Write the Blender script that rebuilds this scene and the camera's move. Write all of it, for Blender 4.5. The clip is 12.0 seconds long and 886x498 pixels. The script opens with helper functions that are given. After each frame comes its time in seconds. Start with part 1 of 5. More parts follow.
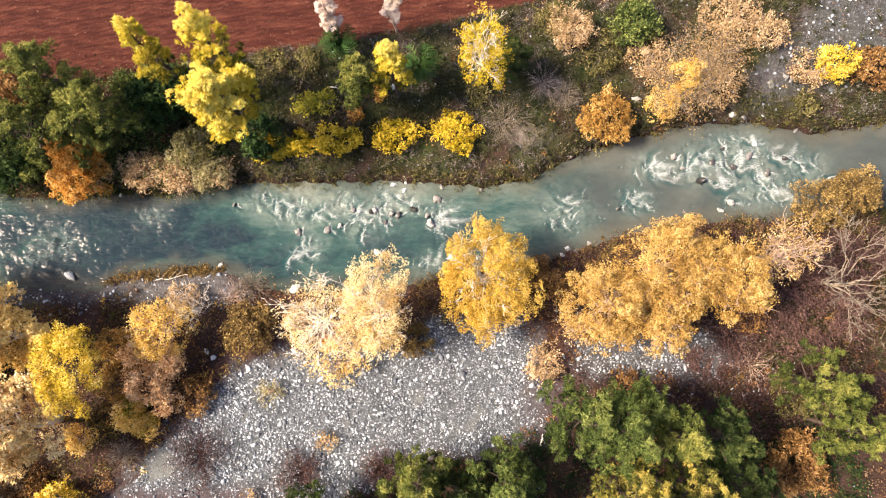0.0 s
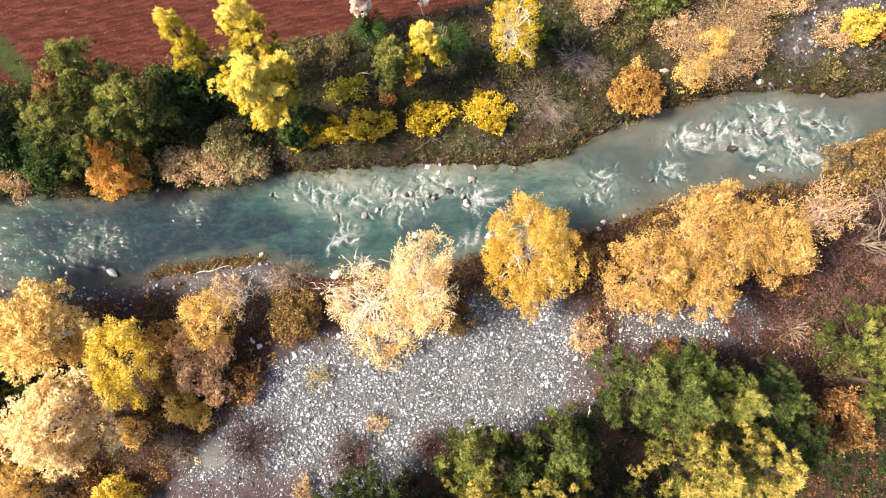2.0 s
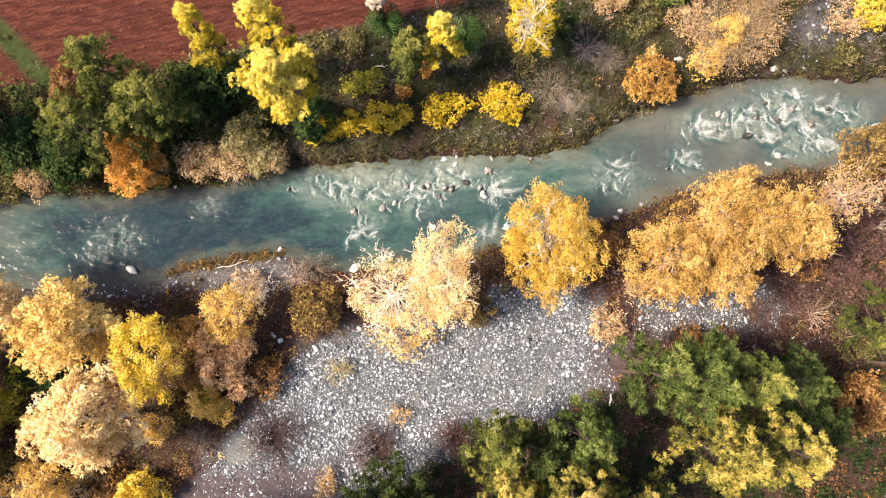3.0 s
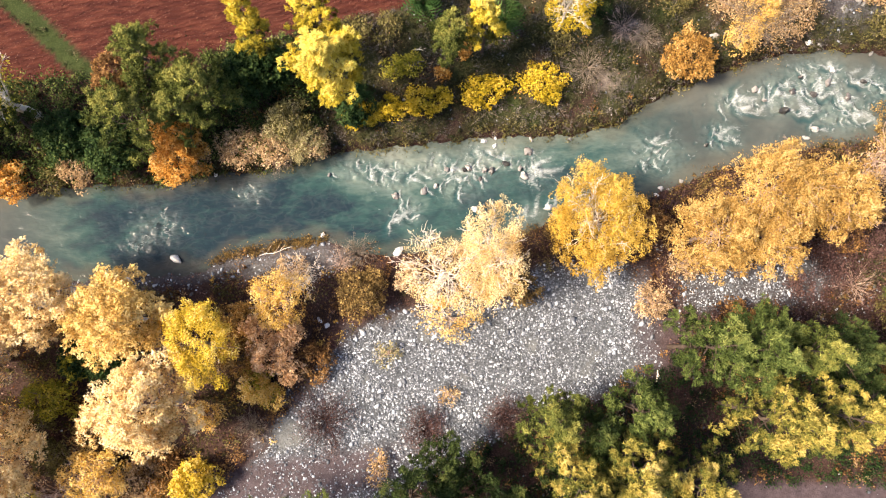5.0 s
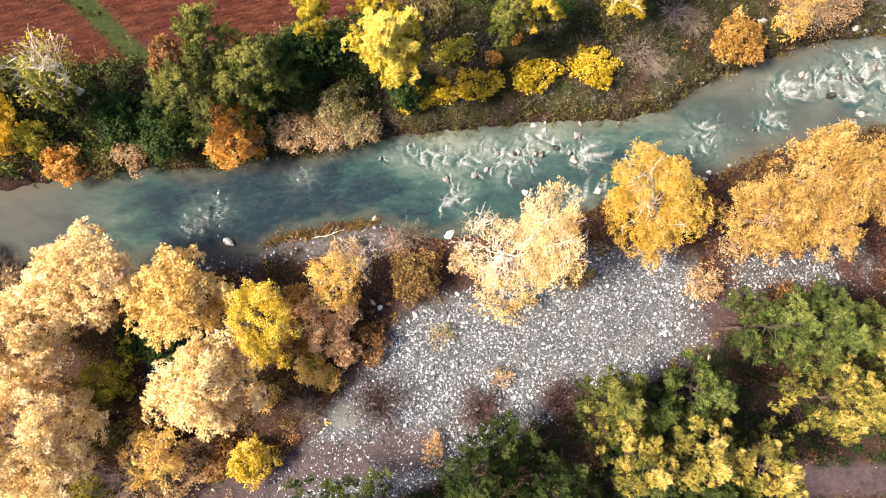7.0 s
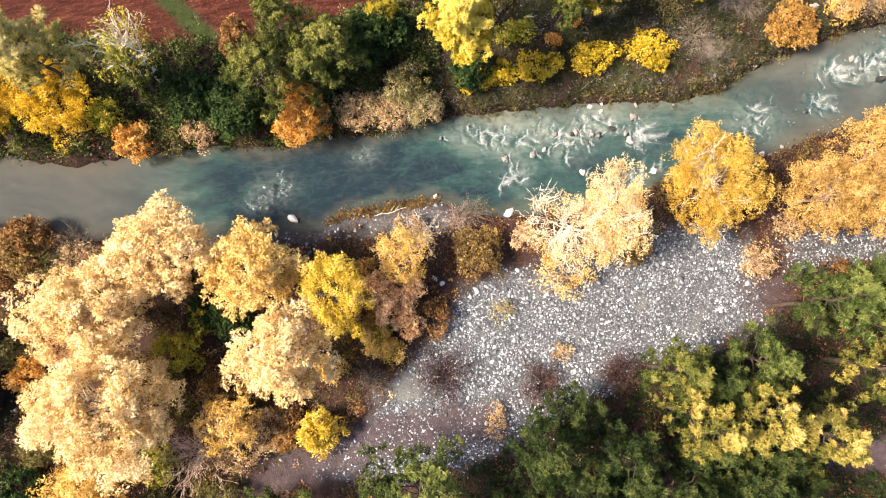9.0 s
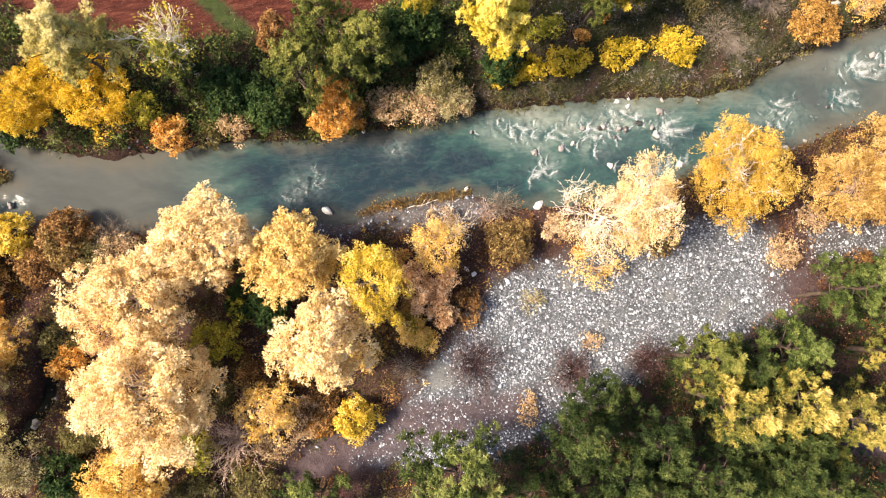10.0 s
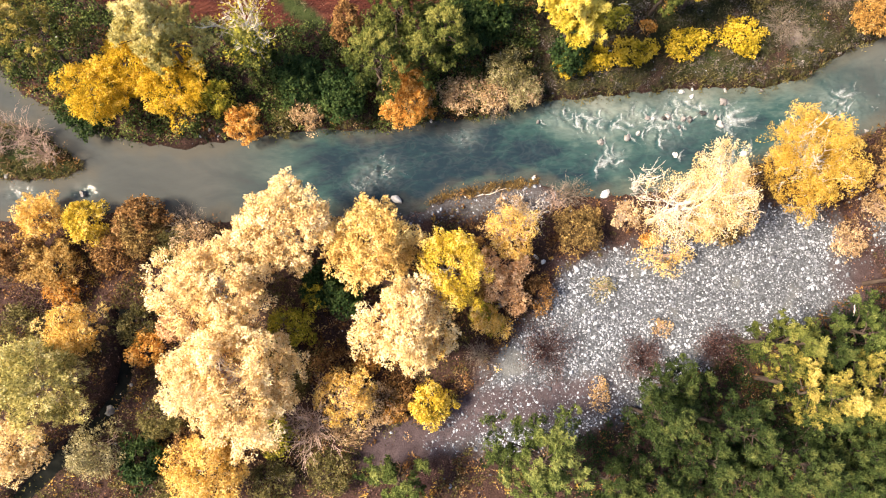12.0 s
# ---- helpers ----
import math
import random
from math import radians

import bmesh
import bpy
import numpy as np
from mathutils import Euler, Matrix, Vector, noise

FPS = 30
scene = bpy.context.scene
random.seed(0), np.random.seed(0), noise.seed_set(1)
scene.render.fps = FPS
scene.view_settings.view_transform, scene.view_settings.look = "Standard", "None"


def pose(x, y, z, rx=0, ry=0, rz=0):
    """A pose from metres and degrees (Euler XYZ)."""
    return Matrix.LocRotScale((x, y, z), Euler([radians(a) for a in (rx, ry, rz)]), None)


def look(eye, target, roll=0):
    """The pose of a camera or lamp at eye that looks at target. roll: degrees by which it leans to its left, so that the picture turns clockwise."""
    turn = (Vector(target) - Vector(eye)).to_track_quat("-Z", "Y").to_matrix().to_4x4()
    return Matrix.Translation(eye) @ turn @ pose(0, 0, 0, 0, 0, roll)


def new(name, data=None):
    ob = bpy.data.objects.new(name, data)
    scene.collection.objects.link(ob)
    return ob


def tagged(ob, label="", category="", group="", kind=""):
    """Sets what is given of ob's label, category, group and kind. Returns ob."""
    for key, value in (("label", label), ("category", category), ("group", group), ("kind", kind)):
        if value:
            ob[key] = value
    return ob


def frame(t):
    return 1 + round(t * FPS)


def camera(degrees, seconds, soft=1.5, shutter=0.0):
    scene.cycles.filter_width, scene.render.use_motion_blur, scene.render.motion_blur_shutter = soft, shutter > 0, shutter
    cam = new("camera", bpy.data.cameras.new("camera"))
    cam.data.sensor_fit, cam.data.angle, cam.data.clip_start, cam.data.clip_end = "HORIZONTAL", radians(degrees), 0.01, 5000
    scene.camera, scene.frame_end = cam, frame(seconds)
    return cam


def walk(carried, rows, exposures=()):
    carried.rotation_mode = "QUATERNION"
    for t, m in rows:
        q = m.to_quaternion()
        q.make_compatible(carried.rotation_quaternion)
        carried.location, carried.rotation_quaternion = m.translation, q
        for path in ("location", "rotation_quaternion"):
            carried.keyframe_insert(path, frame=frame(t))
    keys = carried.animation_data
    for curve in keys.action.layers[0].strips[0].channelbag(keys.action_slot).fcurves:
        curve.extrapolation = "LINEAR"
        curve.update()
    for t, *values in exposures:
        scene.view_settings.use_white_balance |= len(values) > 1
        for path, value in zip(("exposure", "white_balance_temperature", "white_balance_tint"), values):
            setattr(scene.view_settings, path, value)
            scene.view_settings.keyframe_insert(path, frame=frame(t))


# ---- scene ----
cam = camera(67.1, 12.0, soft=1.15)
PATH = [
    (0, (0.137, -0.198, 47.534), (0.172, 0.064, 45.552), 8.4),
    (0.5, (-0.629, -0.476, 47.548), (-0.589, -0.217, 45.565), 9.1),
    (1, (-1.345, -0.827, 47.588), (-1.306, -0.569, 45.605), 8.3),
    (1.5, (-2.047, -1.131, 47.654), (-2.006, -0.874, 45.671), 7.8),
    (2, (-2.786, -1.374, 47.736), (-2.745, -1.123, 45.753), 7.3),
    (2.5, (-3.463, -1.63, 47.744), (-3.422, -1.38, 45.76), 6.9),
    (4.5, (-6.658, -2.445, 47.726), (-6.608, -2.207, 45.741), 7.5),
    (5, (-7.55, -2.642, 47.716), (-7.499, -2.407, 45.731), 7.8),
    (5.5, (-8.471, -2.819, 47.707), (-8.416, -2.585, 45.722), 8.5),
    (6, (-9.428, -3.048, 47.721), (-9.373, -2.815, 45.736), 8.6),
    (6.5, (-10.429, -3.232, 47.758), (-10.372, -3.001, 45.773), 9.3),
    (7, (-11.493, -3.521, 47.804), (-11.436, -3.289, 45.818), 9.4),
    (9, (-16.113, -5.095, 48.505), (-16.053, -4.857, 46.52), 10.0),
    (9.5, (-17.396, -5.473, 48.896), (-17.33, -5.232, 46.912), 11.1),
    (10, (-18.744, -5.789, 49.314), (-18.675, -5.546, 47.33), 11.7),
    (10.5, (-20.009, -5.947, 49.419), (-19.937, -5.707, 47.435), 12.6),
    (11, (-21.344, -6.218, 49.452), (-21.27, -5.974, 47.468), 12.8),
    (11.5, (-22.71, -6.419, 49.455), (-22.633, -6.173, 47.472), 13.3),
    (12, (-24.236, -6.546, 49.473), (-24.157, -6.295, 47.49), 13.3),
]
walk(cam, [(t, look(eye, target, roll)) for t, eye, target, roll in PATH],
     exposures=((0.0, 1.83, 6950, 16), (12.0, 1.83, 6950, 16)))

# ---------------------------------------------------------------- light
world = bpy.data.worlds.new("sky")
scene.world = world
world.use_nodes = True
SUN_EL, SUN_AZ = 48.0, 182.0          # degrees; azimuth counted from +x towards +y
sky = world.node_tree.nodes.new("ShaderNodeTexSky")
sky.sky_type = "NISHITA"
sky.sun_disc = False
sky.sun_elevation = radians(SUN_EL)
sky.sun_rotation = radians(90 - SUN_AZ)
sky.air_density, sky.dust_density, sky.ozone_density = 1.0, 1.5, 1.0
back = world.node_tree.nodes["Background"]
back.inputs["Strength"].default_value = 0.095
world.node_tree.links.new(sky.outputs[0], back.inputs["Color"])

sun_way = Vector((math.cos(radians(SUN_AZ)) * math.cos(radians(SUN_EL)),
                  math.sin(radians(SUN_AZ)) * math.cos(radians(SUN_EL)), math.sin(radians(SUN_EL))))
sun = new("sun", bpy.data.lights.new("sun", "SUN"))
sun.data.energy, sun.data.angle, sun.data.color = 4.5, radians(13.0), (1.0, 0.87, 0.68)
sun.matrix_world = look(sun_way * 100, (0, 0, 0))


# ---------------------------------------------------------------- materials
def node_material(name):
    m = bpy.data.materials.new(name)
    m.use_nodes = True
    return m, m.node_tree.nodes, m.node_tree.links, m.node_tree.nodes["Principled BSDF"]


def texture(nodes, links, kind, scale, stretch=(1, 1, 1), detail=4.0, rough=0.6, distortion=0.0):
    """A texture in world metres, stretched by dividing its coordinates."""
    geo, mp = nodes.new("ShaderNodeNewGeometry"), nodes.new("ShaderNodeMapping")
    mp.inputs["Scale"].default_value = stretch
    links.new(geo.outputs["Position"], mp.inputs["Vector"])
    tex = nodes.new(kind)
    tex.inputs["Scale"].default_value = scale
    if kind == "ShaderNodeTexNoise":
        tex.inputs["Detail"].default_value = detail
        tex.inputs["Roughness"].default_value = rough
        tex.inputs["Distortion"].default_value = distortion
    links.new(mp.outputs["Vector"], tex.inputs["Vector"])
    return tex


def ramp(nodes, links, source, stops):
    r = nodes.new("ShaderNodeValToRGB")
    while len(r.color_ramp.elements) < len(stops):
        r.color_ramp.elements.new(0.5)
    for e, (p, c) in zip(r.color_ramp.elements, stops):
        e.position = p
        e.color = (*c, 1) if len(c) == 3 else c
    links.new(source, r.inputs["Fac"])
    return r


def mix(nodes, links, fac, a, b, how="MIX"):
    n = nodes.new("ShaderNodeMix")
    n.data_type, n.blend_type = "RGBA", how
    for socket, v in ((n.inputs[0], fac), (n.inputs[6], a), (n.inputs[7], b)):
        if isinstance(v, (int, float)):
            socket.default_value = v
        elif isinstance(v, tuple):
            socket.default_value = (*v, 1)
        else:
            links.new(v, socket)
    return n.outputs[2]


def mathn(nodes, links, op, a, b=0.5, clamp=False):
    n = nodes.new("ShaderNodeMath")
    n.operation, n.use_clamp = op, clamp
    for socket, v in zip(n.inputs, (a, b)):
        if isinstance(v, (int, float)):
            socket.default_value = v
        else:
            links.new(v, socket)
    return n.outputs[0]


def attribute(nodes, name):
    a = nodes.new("ShaderNodeAttribute")
    a.attribute_name = name
    return a.outputs["Fac"]


def bump(nodes, links, bsdf, height, strength, distance):
    b = nodes.new("ShaderNodeBump")
    b.inputs["Strength"].default_value, b.inputs["Distance"].default_value = strength, distance
    links.new(height, b.inputs["Height"])
    links.new(b.outputs["Normal"], bsdf.inputs["Normal"])


def leaf_material(name, stops, through_light=0.35):
    """Leaves: colour by tint (own tone, in crowns also painted light and shade), patches of older leaves, light passing
    through.
    """
    m, n, l, b = node_material(name)
    patch = texture(n, l, "ShaderNodeTexNoise", 0.9, detail=2)
    t = mathn(n, l, "ADD", attribute(n, "tint"), mathn(n, l, "MULTIPLY", mathn(n, l, "SUBTRACT", patch.outputs["Fac"], 0.5), 0.7), True)
    col = ramp(n, l, t, stops)
    l.new(col.outputs["Color"], b.inputs["Base Color"])
    b.inputs["Roughness"].default_value, b.inputs["Specular IOR Level"].default_value = 0.75, 0.1
    tr = n.new("ShaderNodeBsdfTranslucent")
    l.new(col.outputs["Color"], tr.inputs["Color"])
    sh = n.new("ShaderNodeMixShader")
    sh.inputs[0].default_value = through_light
    l.new(b.outputs[0], sh.inputs[1])
    l.new(tr.outputs[0], sh.inputs[2])
    l.new(sh.outputs[0], n["Material Output"].inputs["Surface"])
    return m


def bark_material(name, dark, light, scale=6.0):
    m, n, l, b = node_material(name)
    t = texture(n, l, "ShaderNodeTexNoise", scale, (1, 1, 0.3), 6)
    l.new(ramp(n, l, t.outputs["Fac"], ((0.3, dark), (0.7, light))).outputs["Color"], b.inputs["Base Color"])
    b.inputs["Roughness"].default_value, b.inputs["Specular IOR Level"].default_value = 0.85, 0.2
    bump(n, l, b, t.outputs["Fac"], 0.6, 0.02)
    return m


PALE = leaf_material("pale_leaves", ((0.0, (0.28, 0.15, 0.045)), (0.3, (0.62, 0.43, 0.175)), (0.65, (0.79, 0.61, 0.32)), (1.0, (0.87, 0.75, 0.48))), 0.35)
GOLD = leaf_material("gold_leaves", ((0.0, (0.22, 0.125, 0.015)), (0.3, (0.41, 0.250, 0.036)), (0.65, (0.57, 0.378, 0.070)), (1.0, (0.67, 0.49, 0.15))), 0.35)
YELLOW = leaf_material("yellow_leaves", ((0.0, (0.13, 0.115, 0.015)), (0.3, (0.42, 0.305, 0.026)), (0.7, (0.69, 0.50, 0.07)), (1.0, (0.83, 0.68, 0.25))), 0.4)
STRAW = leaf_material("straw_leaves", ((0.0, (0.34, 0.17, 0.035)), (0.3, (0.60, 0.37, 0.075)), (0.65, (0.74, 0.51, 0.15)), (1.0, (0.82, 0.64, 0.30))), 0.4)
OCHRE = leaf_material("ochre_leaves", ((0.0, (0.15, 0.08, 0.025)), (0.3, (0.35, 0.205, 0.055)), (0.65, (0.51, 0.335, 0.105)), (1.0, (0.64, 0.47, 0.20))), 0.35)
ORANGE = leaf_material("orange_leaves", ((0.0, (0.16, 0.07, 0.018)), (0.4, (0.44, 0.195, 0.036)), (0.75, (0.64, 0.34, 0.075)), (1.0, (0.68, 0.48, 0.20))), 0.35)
RUST = leaf_material("rust_leaves", ((0.0, (0.045, 0.024, 0.014)), (0.4, (0.14, 0.072, 0.028)), (0.75, (0.27, 0.145, 0.048)), (1.0, (0.44, 0.27, 0.12))), 0.25)
MAROON = leaf_material("maroon_twigs", ((0.0, (0.040, 0.022, 0.022)), (0.5, (0.090, 0.050, 0.046)), (1.0, (0.19, 0.115, 0.10))), 0.2)
OLIVE = leaf_material("olive_leaves", ((0.0, (0.035, 0.032, 0.012)), (0.4, (0.092, 0.082, 0.028)), (0.75, (0.17, 0.15, 0.05)), (1.0, (0.31, 0.26, 0.12))), 0.3)
GREEN = leaf_material("green_leaves", ((0.0, (0.006, 0.014, 0.006)), (0.5, (0.02, 0.045, 0.013)), (1.0, (0.07, 0.105, 0.03))), 0.25)
LIME = leaf_material("lime_leaves", ((0.0, (0.09, 0.11, 0.02)), (0.4, (0.24, 0.24, 0.03)), (0.75, (0.44, 0.38, 0.04)), (1.0, (0.62, 0.52, 0.10))), 0.35)
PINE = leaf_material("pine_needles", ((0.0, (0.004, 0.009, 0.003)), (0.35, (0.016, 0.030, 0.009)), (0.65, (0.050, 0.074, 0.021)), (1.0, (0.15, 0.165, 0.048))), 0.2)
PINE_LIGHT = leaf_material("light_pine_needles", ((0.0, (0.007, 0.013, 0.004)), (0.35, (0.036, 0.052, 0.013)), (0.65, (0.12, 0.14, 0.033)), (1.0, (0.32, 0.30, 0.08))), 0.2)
# runs from dim green to sunlit gold; pine() sets the tint by height
PINE_SUNLIT = leaf_material("sunlit_pine_needles", ((0.0, (0.010, 0.020, 0.006)), (0.3, (0.055, 0.075, 0.018)), (0.55, (0.22, 0.20, 0.045)), (0.8, (0.46, 0.36, 0.09)), (1.0, (0.64, 0.51, 0.20))), 0.25)
LEMON = leaf_material("lemon_leaves", ((0.0, (0.08, 0.07, 0.012)), (0.3, (0.30, 0.235, 0.016)), (0.6, (0.52, 0.375, 0.028)), (1.0, (0.67, 0.50, 0.08))), 0.35)
SAGE = leaf_material("sage_leaves", ((0.0, (0.09, 0.075, 0.03)), (0.4, (0.22, 0.19, 0.085)), (0.75, (0.36, 0.32, 0.16)), (1.0, (0.50, 0.44, 0.26))), 0.3)
FROND = leaf_material("green_fronds", ((0.0, (0.010, 0.028, 0.008)), (0.5, (0.026, 0.064, 0.016)), (1.0, (0.065, 0.115, 0.03))), 0.25)
DRY = leaf_material("dry_blush_leaves", ((0.0, (0.14, 0.08, 0.05)), (0.4, (0.34, 0.225, 0.115)), (0.75, (0.52, 0.37, 0.21)), (1.0, (0.66, 0.52, 0.34))), 0.3)
GRASS = leaf_material("bank_grass", ((0.0, (0.012, 0.015, 0.007)), (0.4, (0.036, 0.040, 0.016)), (0.75, (0.078, 0.076, 0.034)), (1.0, (0.18, 0.155, 0.09))), 0.25)
BLEACH = leaf_material("bleached_leaves", ((0.0, (0.42, 0.32, 0.26)), (0.5, (0.64, 0.53, 0.46)), (1.0, (0.82, 0.74, 0.68))), 0.3)
LITTER = leaf_material("fallen_leaves", ((0.0, (0.05, 0.028, 0.022)), (0.35, (0.105, 0.054, 0.046)), (0.7, (0.20, 0.115, 0.09)), (1.0, (0.42, 0.29, 0.22))), 0.1)
BUFF = leaf_material("buff_leaves", ((0.0, (0.15, 0.085, 0.04)), (0.4, (0.36, 0.22, 0.085)), (0.75, (0.54, 0.37, 0.17)), (1.0, (0.66, 0.51, 0.30))), 0.3)
BROWN = leaf_material("brown_leaves", ((0.0, (0.085, 0.045, 0.016)), (0.4, (0.27, 0.145, 0.038)), (0.75, (0.47, 0.27, 0.07)), (1.0, (0.62, 0.42, 0.17))), 0.3)
SALMON = leaf_material("salmon_leaves", ((0.0, (0.17, 0.075, 0.04)), (0.4, (0.56, 0.325, 0.155)), (0.75, (0.73, 0.485, 0.27)), (1.0, (0.82, 0.63, 0.42))), 0.35)
CREAM = leaf_material("cream_leaves", ((0.0, (0.25, 0.14, 0.035)), (0.3, (0.56, 0.37, 0.11)), (0.65, (0.73, 0.53, 0.20)), (1.0, (0.83, 0.68, 0.34))), 0.35)
TWIG = leaf_material("grey_dead_twigs", ((0.0, (0.040, 0.035, 0.033)), (0.4, (0.095, 0.084, 0.078)), (0.75, (0.17, 0.15, 0.14)), (1.0, (0.32, 0.29, 0.27))), 0.1)
UMBER = leaf_material("umber_leaves", ((0.0, (0.045, 0.030, 0.015)), (0.4, (0.125, 0.082, 0.032)), (0.75, (0.24, 0.16, 0.055)), (1.0, (0.42, 0.29, 0.11))), 0.25)
AMBER = leaf_material("amber_leaves", ((0.0, (0.19, 0.115, 0.012)), (0.3, (0.44, 0.29, 0.018)), (0.7, (0.68, 0.455, 0.036)), (1.0, (0.78, 0.56, 0.13))), 0.4)
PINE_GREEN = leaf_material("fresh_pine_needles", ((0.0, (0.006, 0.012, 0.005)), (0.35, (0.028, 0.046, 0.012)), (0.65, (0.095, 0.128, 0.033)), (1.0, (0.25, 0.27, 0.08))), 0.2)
# the lemon stops stand for sun on the tops, the green for low limbs
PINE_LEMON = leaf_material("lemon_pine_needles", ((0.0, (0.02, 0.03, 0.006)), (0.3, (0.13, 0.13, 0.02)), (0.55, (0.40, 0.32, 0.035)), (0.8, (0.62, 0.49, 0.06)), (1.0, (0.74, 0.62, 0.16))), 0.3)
PALE_LIME = leaf_material("pale_lime_leaves", ((0.0, (0.11, 0.10, 0.035)), (0.4, (0.30, 0.27, 0.08)), (0.75, (0.52, 0.45, 0.16)), (1.0, (0.68, 0.60, 0.30))), 0.35)

BARK = bark_material("grey_bark", (0.10, 0.075, 0.055), (0.30, 0.25, 0.20))
BARK_PALE = bark_material("pale_bark", (0.50, 0.43, 0.36), (0.80, 0.74, 0.66))
BARK_PINK = bark_material("blush_twigs", (0.26, 0.17, 0.13), (0.55, 0.42, 0.34), 9.0)
BARK_DARK = bark_material("dark_bark", (0.03, 0.022, 0.018), (0.09, 0.066, 0.052))


def stone_material(name, dark, mid, light, rough=0.8):
    m, n, l, b = node_material(name)
    info = n.new("ShaderNodeObjectInfo")
    isl = n.new("ShaderNodeNewGeometry")
    g = texture(n, l, "ShaderNodeTexNoise", 7.0, detail=6)
    f = mathn(n, l, "FRACT", mathn(n, l, "ADD", isl.outputs["Random Per Island"], info.outputs["Random"]))
    f = mathn(n, l, "ADD", f, mathn(n, l, "MULTIPLY", mathn(n, l, "SUBTRACT", g.outputs["Fac"], 0.5), 0.5), True)
    l.new(ramp(n, l, f, ((0.12, dark), (0.58, mid), (0.92, light))).outputs["Color"], b.inputs["Base Color"])
    b.inputs["Roughness"].default_value, b.inputs["Specular IOR Level"].default_value = rough, 0.25
    bump(n, l, b, g.outputs["Fac"], 0.5, 0.03)
    return m


COBBLE = stone_material("river_cobbles", (0.074, 0.083, 0.098), (0.190, 0.210, 0.242), (0.455, 0.492, 0.540))
BOULDER = stone_material("pale_boulders", (0.13, 0.13, 0.13), (0.28, 0.28, 0.275), (0.56, 0.555, 0.54))
CHALK = stone_material("chalk_boulders", (0.45, 0.45, 0.44), (0.58, 0.58, 0.57), (0.70, 0.70, 0.69))
WET_ROCK = stone_material("wet_rock", (0.03, 0.03, 0.03), (0.07, 0.066, 0.066), (0.20, 0.19, 0.185), 0.35)
CLOD = stone_material("soil_clods", (0.03, 0.008, 0.006), (0.055, 0.017, 0.011), (0.15, 0.07, 0.048), 0.95)


def ground_material():
    m, n, l, b = node_material("ground")
    big = texture(n, l, "ShaderNodeTexNoise", 0.35, detail=5, distortion=0.6)
    mid = texture(n, l, "ShaderNodeTexNoise", 2.2, detail=6, rough=0.7)
    fine = texture(n, l, "ShaderNodeTexNoise", 11.0, detail=6, rough=0.75)
    speck = texture(n, l, "ShaderNodeTexVoronoi", 6.0)
    fleck = texture(n, l, "ShaderNodeTexVoronoi", 9.0)
    # leaf litter and humus
    litter = ramp(n, l, fine.outputs["Fac"], ((0.3, (0.012, 0.008, 0.008)), (0.5, (0.045, 0.027, 0.024)), (0.72, (0.145, 0.092, 0.074))))
    tone = ramp(n, l, big.outputs["Fac"], ((0.3, (0.55, 0.55, 0.45)), (0.55, (0.85, 0.8, 0.78)), (0.8, (1.0, 0.82, 0.84))))
    litter = mix(n, l, 1.0, litter.outputs["Color"], tone.outputs["Color"], "MULTIPLY")
    dots = mathn(n, l, "LESS_THAN", fleck.outputs["Distance"], 0.16)
    litter = mix(n, l, mathn(n, l, "MULTIPLY", dots, 0.2), litter, (0.26, 0.165, 0.11))
    # thin grass
    grass = ramp(n, l, fine.outputs["Fac"], ((0.25, (0.010, 0.016, 0.006)), (0.55, (0.030, 0.042, 0.013)), (0.8, (0.075, 0.082, 0.034))))
    col = mix(n, l, attribute(n, "grass"), litter, grass.outputs["Color"])
    # gravel: silt with small pebbles
    silt = ramp(n, l, mid.outputs["Fac"], ((0.25, (0.044, 0.050, 0.058)), (0.5, (0.091, 0.101, 0.114)), (0.75, (0.152, 0.166, 0.184))))
    peb = ramp(n, l, speck.outputs["Distance"], ((0.12, (2.3, 2.3, 2.3)), (0.30, (0.95, 0.95, 0.95)), (0.6, (0.5, 0.5, 0.5))))
    gravel = mix(n, l, 0.75, silt.outputs["Color"], peb.outputs["Color"], "MULTIPLY")
    col = mix(n, l, attribute(n, "gravel"), col, gravel)
    # fine smooth silt between the stones
    mud = ramp(n, l, mid.outputs["Fac"], ((0.3, (0.085, 0.092, 0.094)), (0.7, (0.135, 0.142, 0.142))))
    col = mix(n, l, attribute(n, "silt"), col, mud.outputs["Color"])
    # bare trodden earth
    dirt = ramp(n, l, mid.outputs["Fac"], ((0.3, (0.036, 0.027, 0.030)), (0.7, (0.080, 0.061, 0.068))))
    col = mix(n, l, attribute(n, "dirt"), col, dirt.outputs["Color"])
    # pale bare silt
    pale = ramp(n, l, mid.outputs["Fac"], ((0.3, (0.10, 0.082, 0.068)), (0.7, (0.24, 0.205, 0.175))))
    col = mix(n, l, attribute(n, "dust"), col, pale.outputs["Color"])
    # ploughed red soil with drawn-out furrows
    turn = n.new("ShaderNodeMapping")
    geo = n.new("ShaderNodeNewGeometry")
    turn.inputs["Rotation"].default_value = (0, 0, radians(-9))
    turn.inputs["Scale"].default_value = (0.4, 1.5, 1)
    l.new(geo.outputs["Position"], turn.inputs["Vector"])
    furrow = n.new("ShaderNodeTexNoise")
    furrow.inputs["Scale"].default_value, furrow.inputs["Detail"].default_value = 1.6, 7
    l.new(turn.outputs["Vector"], furrow.inputs["Vector"])
    soil = ramp(n, l, furrow.outputs["Fac"], ((0.3, (0.028, 0.0085, 0.007)), (0.5, (0.048, 0.0150, 0.011)), (0.72, (0.083, 0.0295, 0.020))))
    soil = mix(n, l, 0.8, soil.outputs["Color"], mix(n, l, fine.outputs["Fac"], (0.1, 0.1, 0.1), (2.1, 1.95, 1.85)), "MULTIPLY")
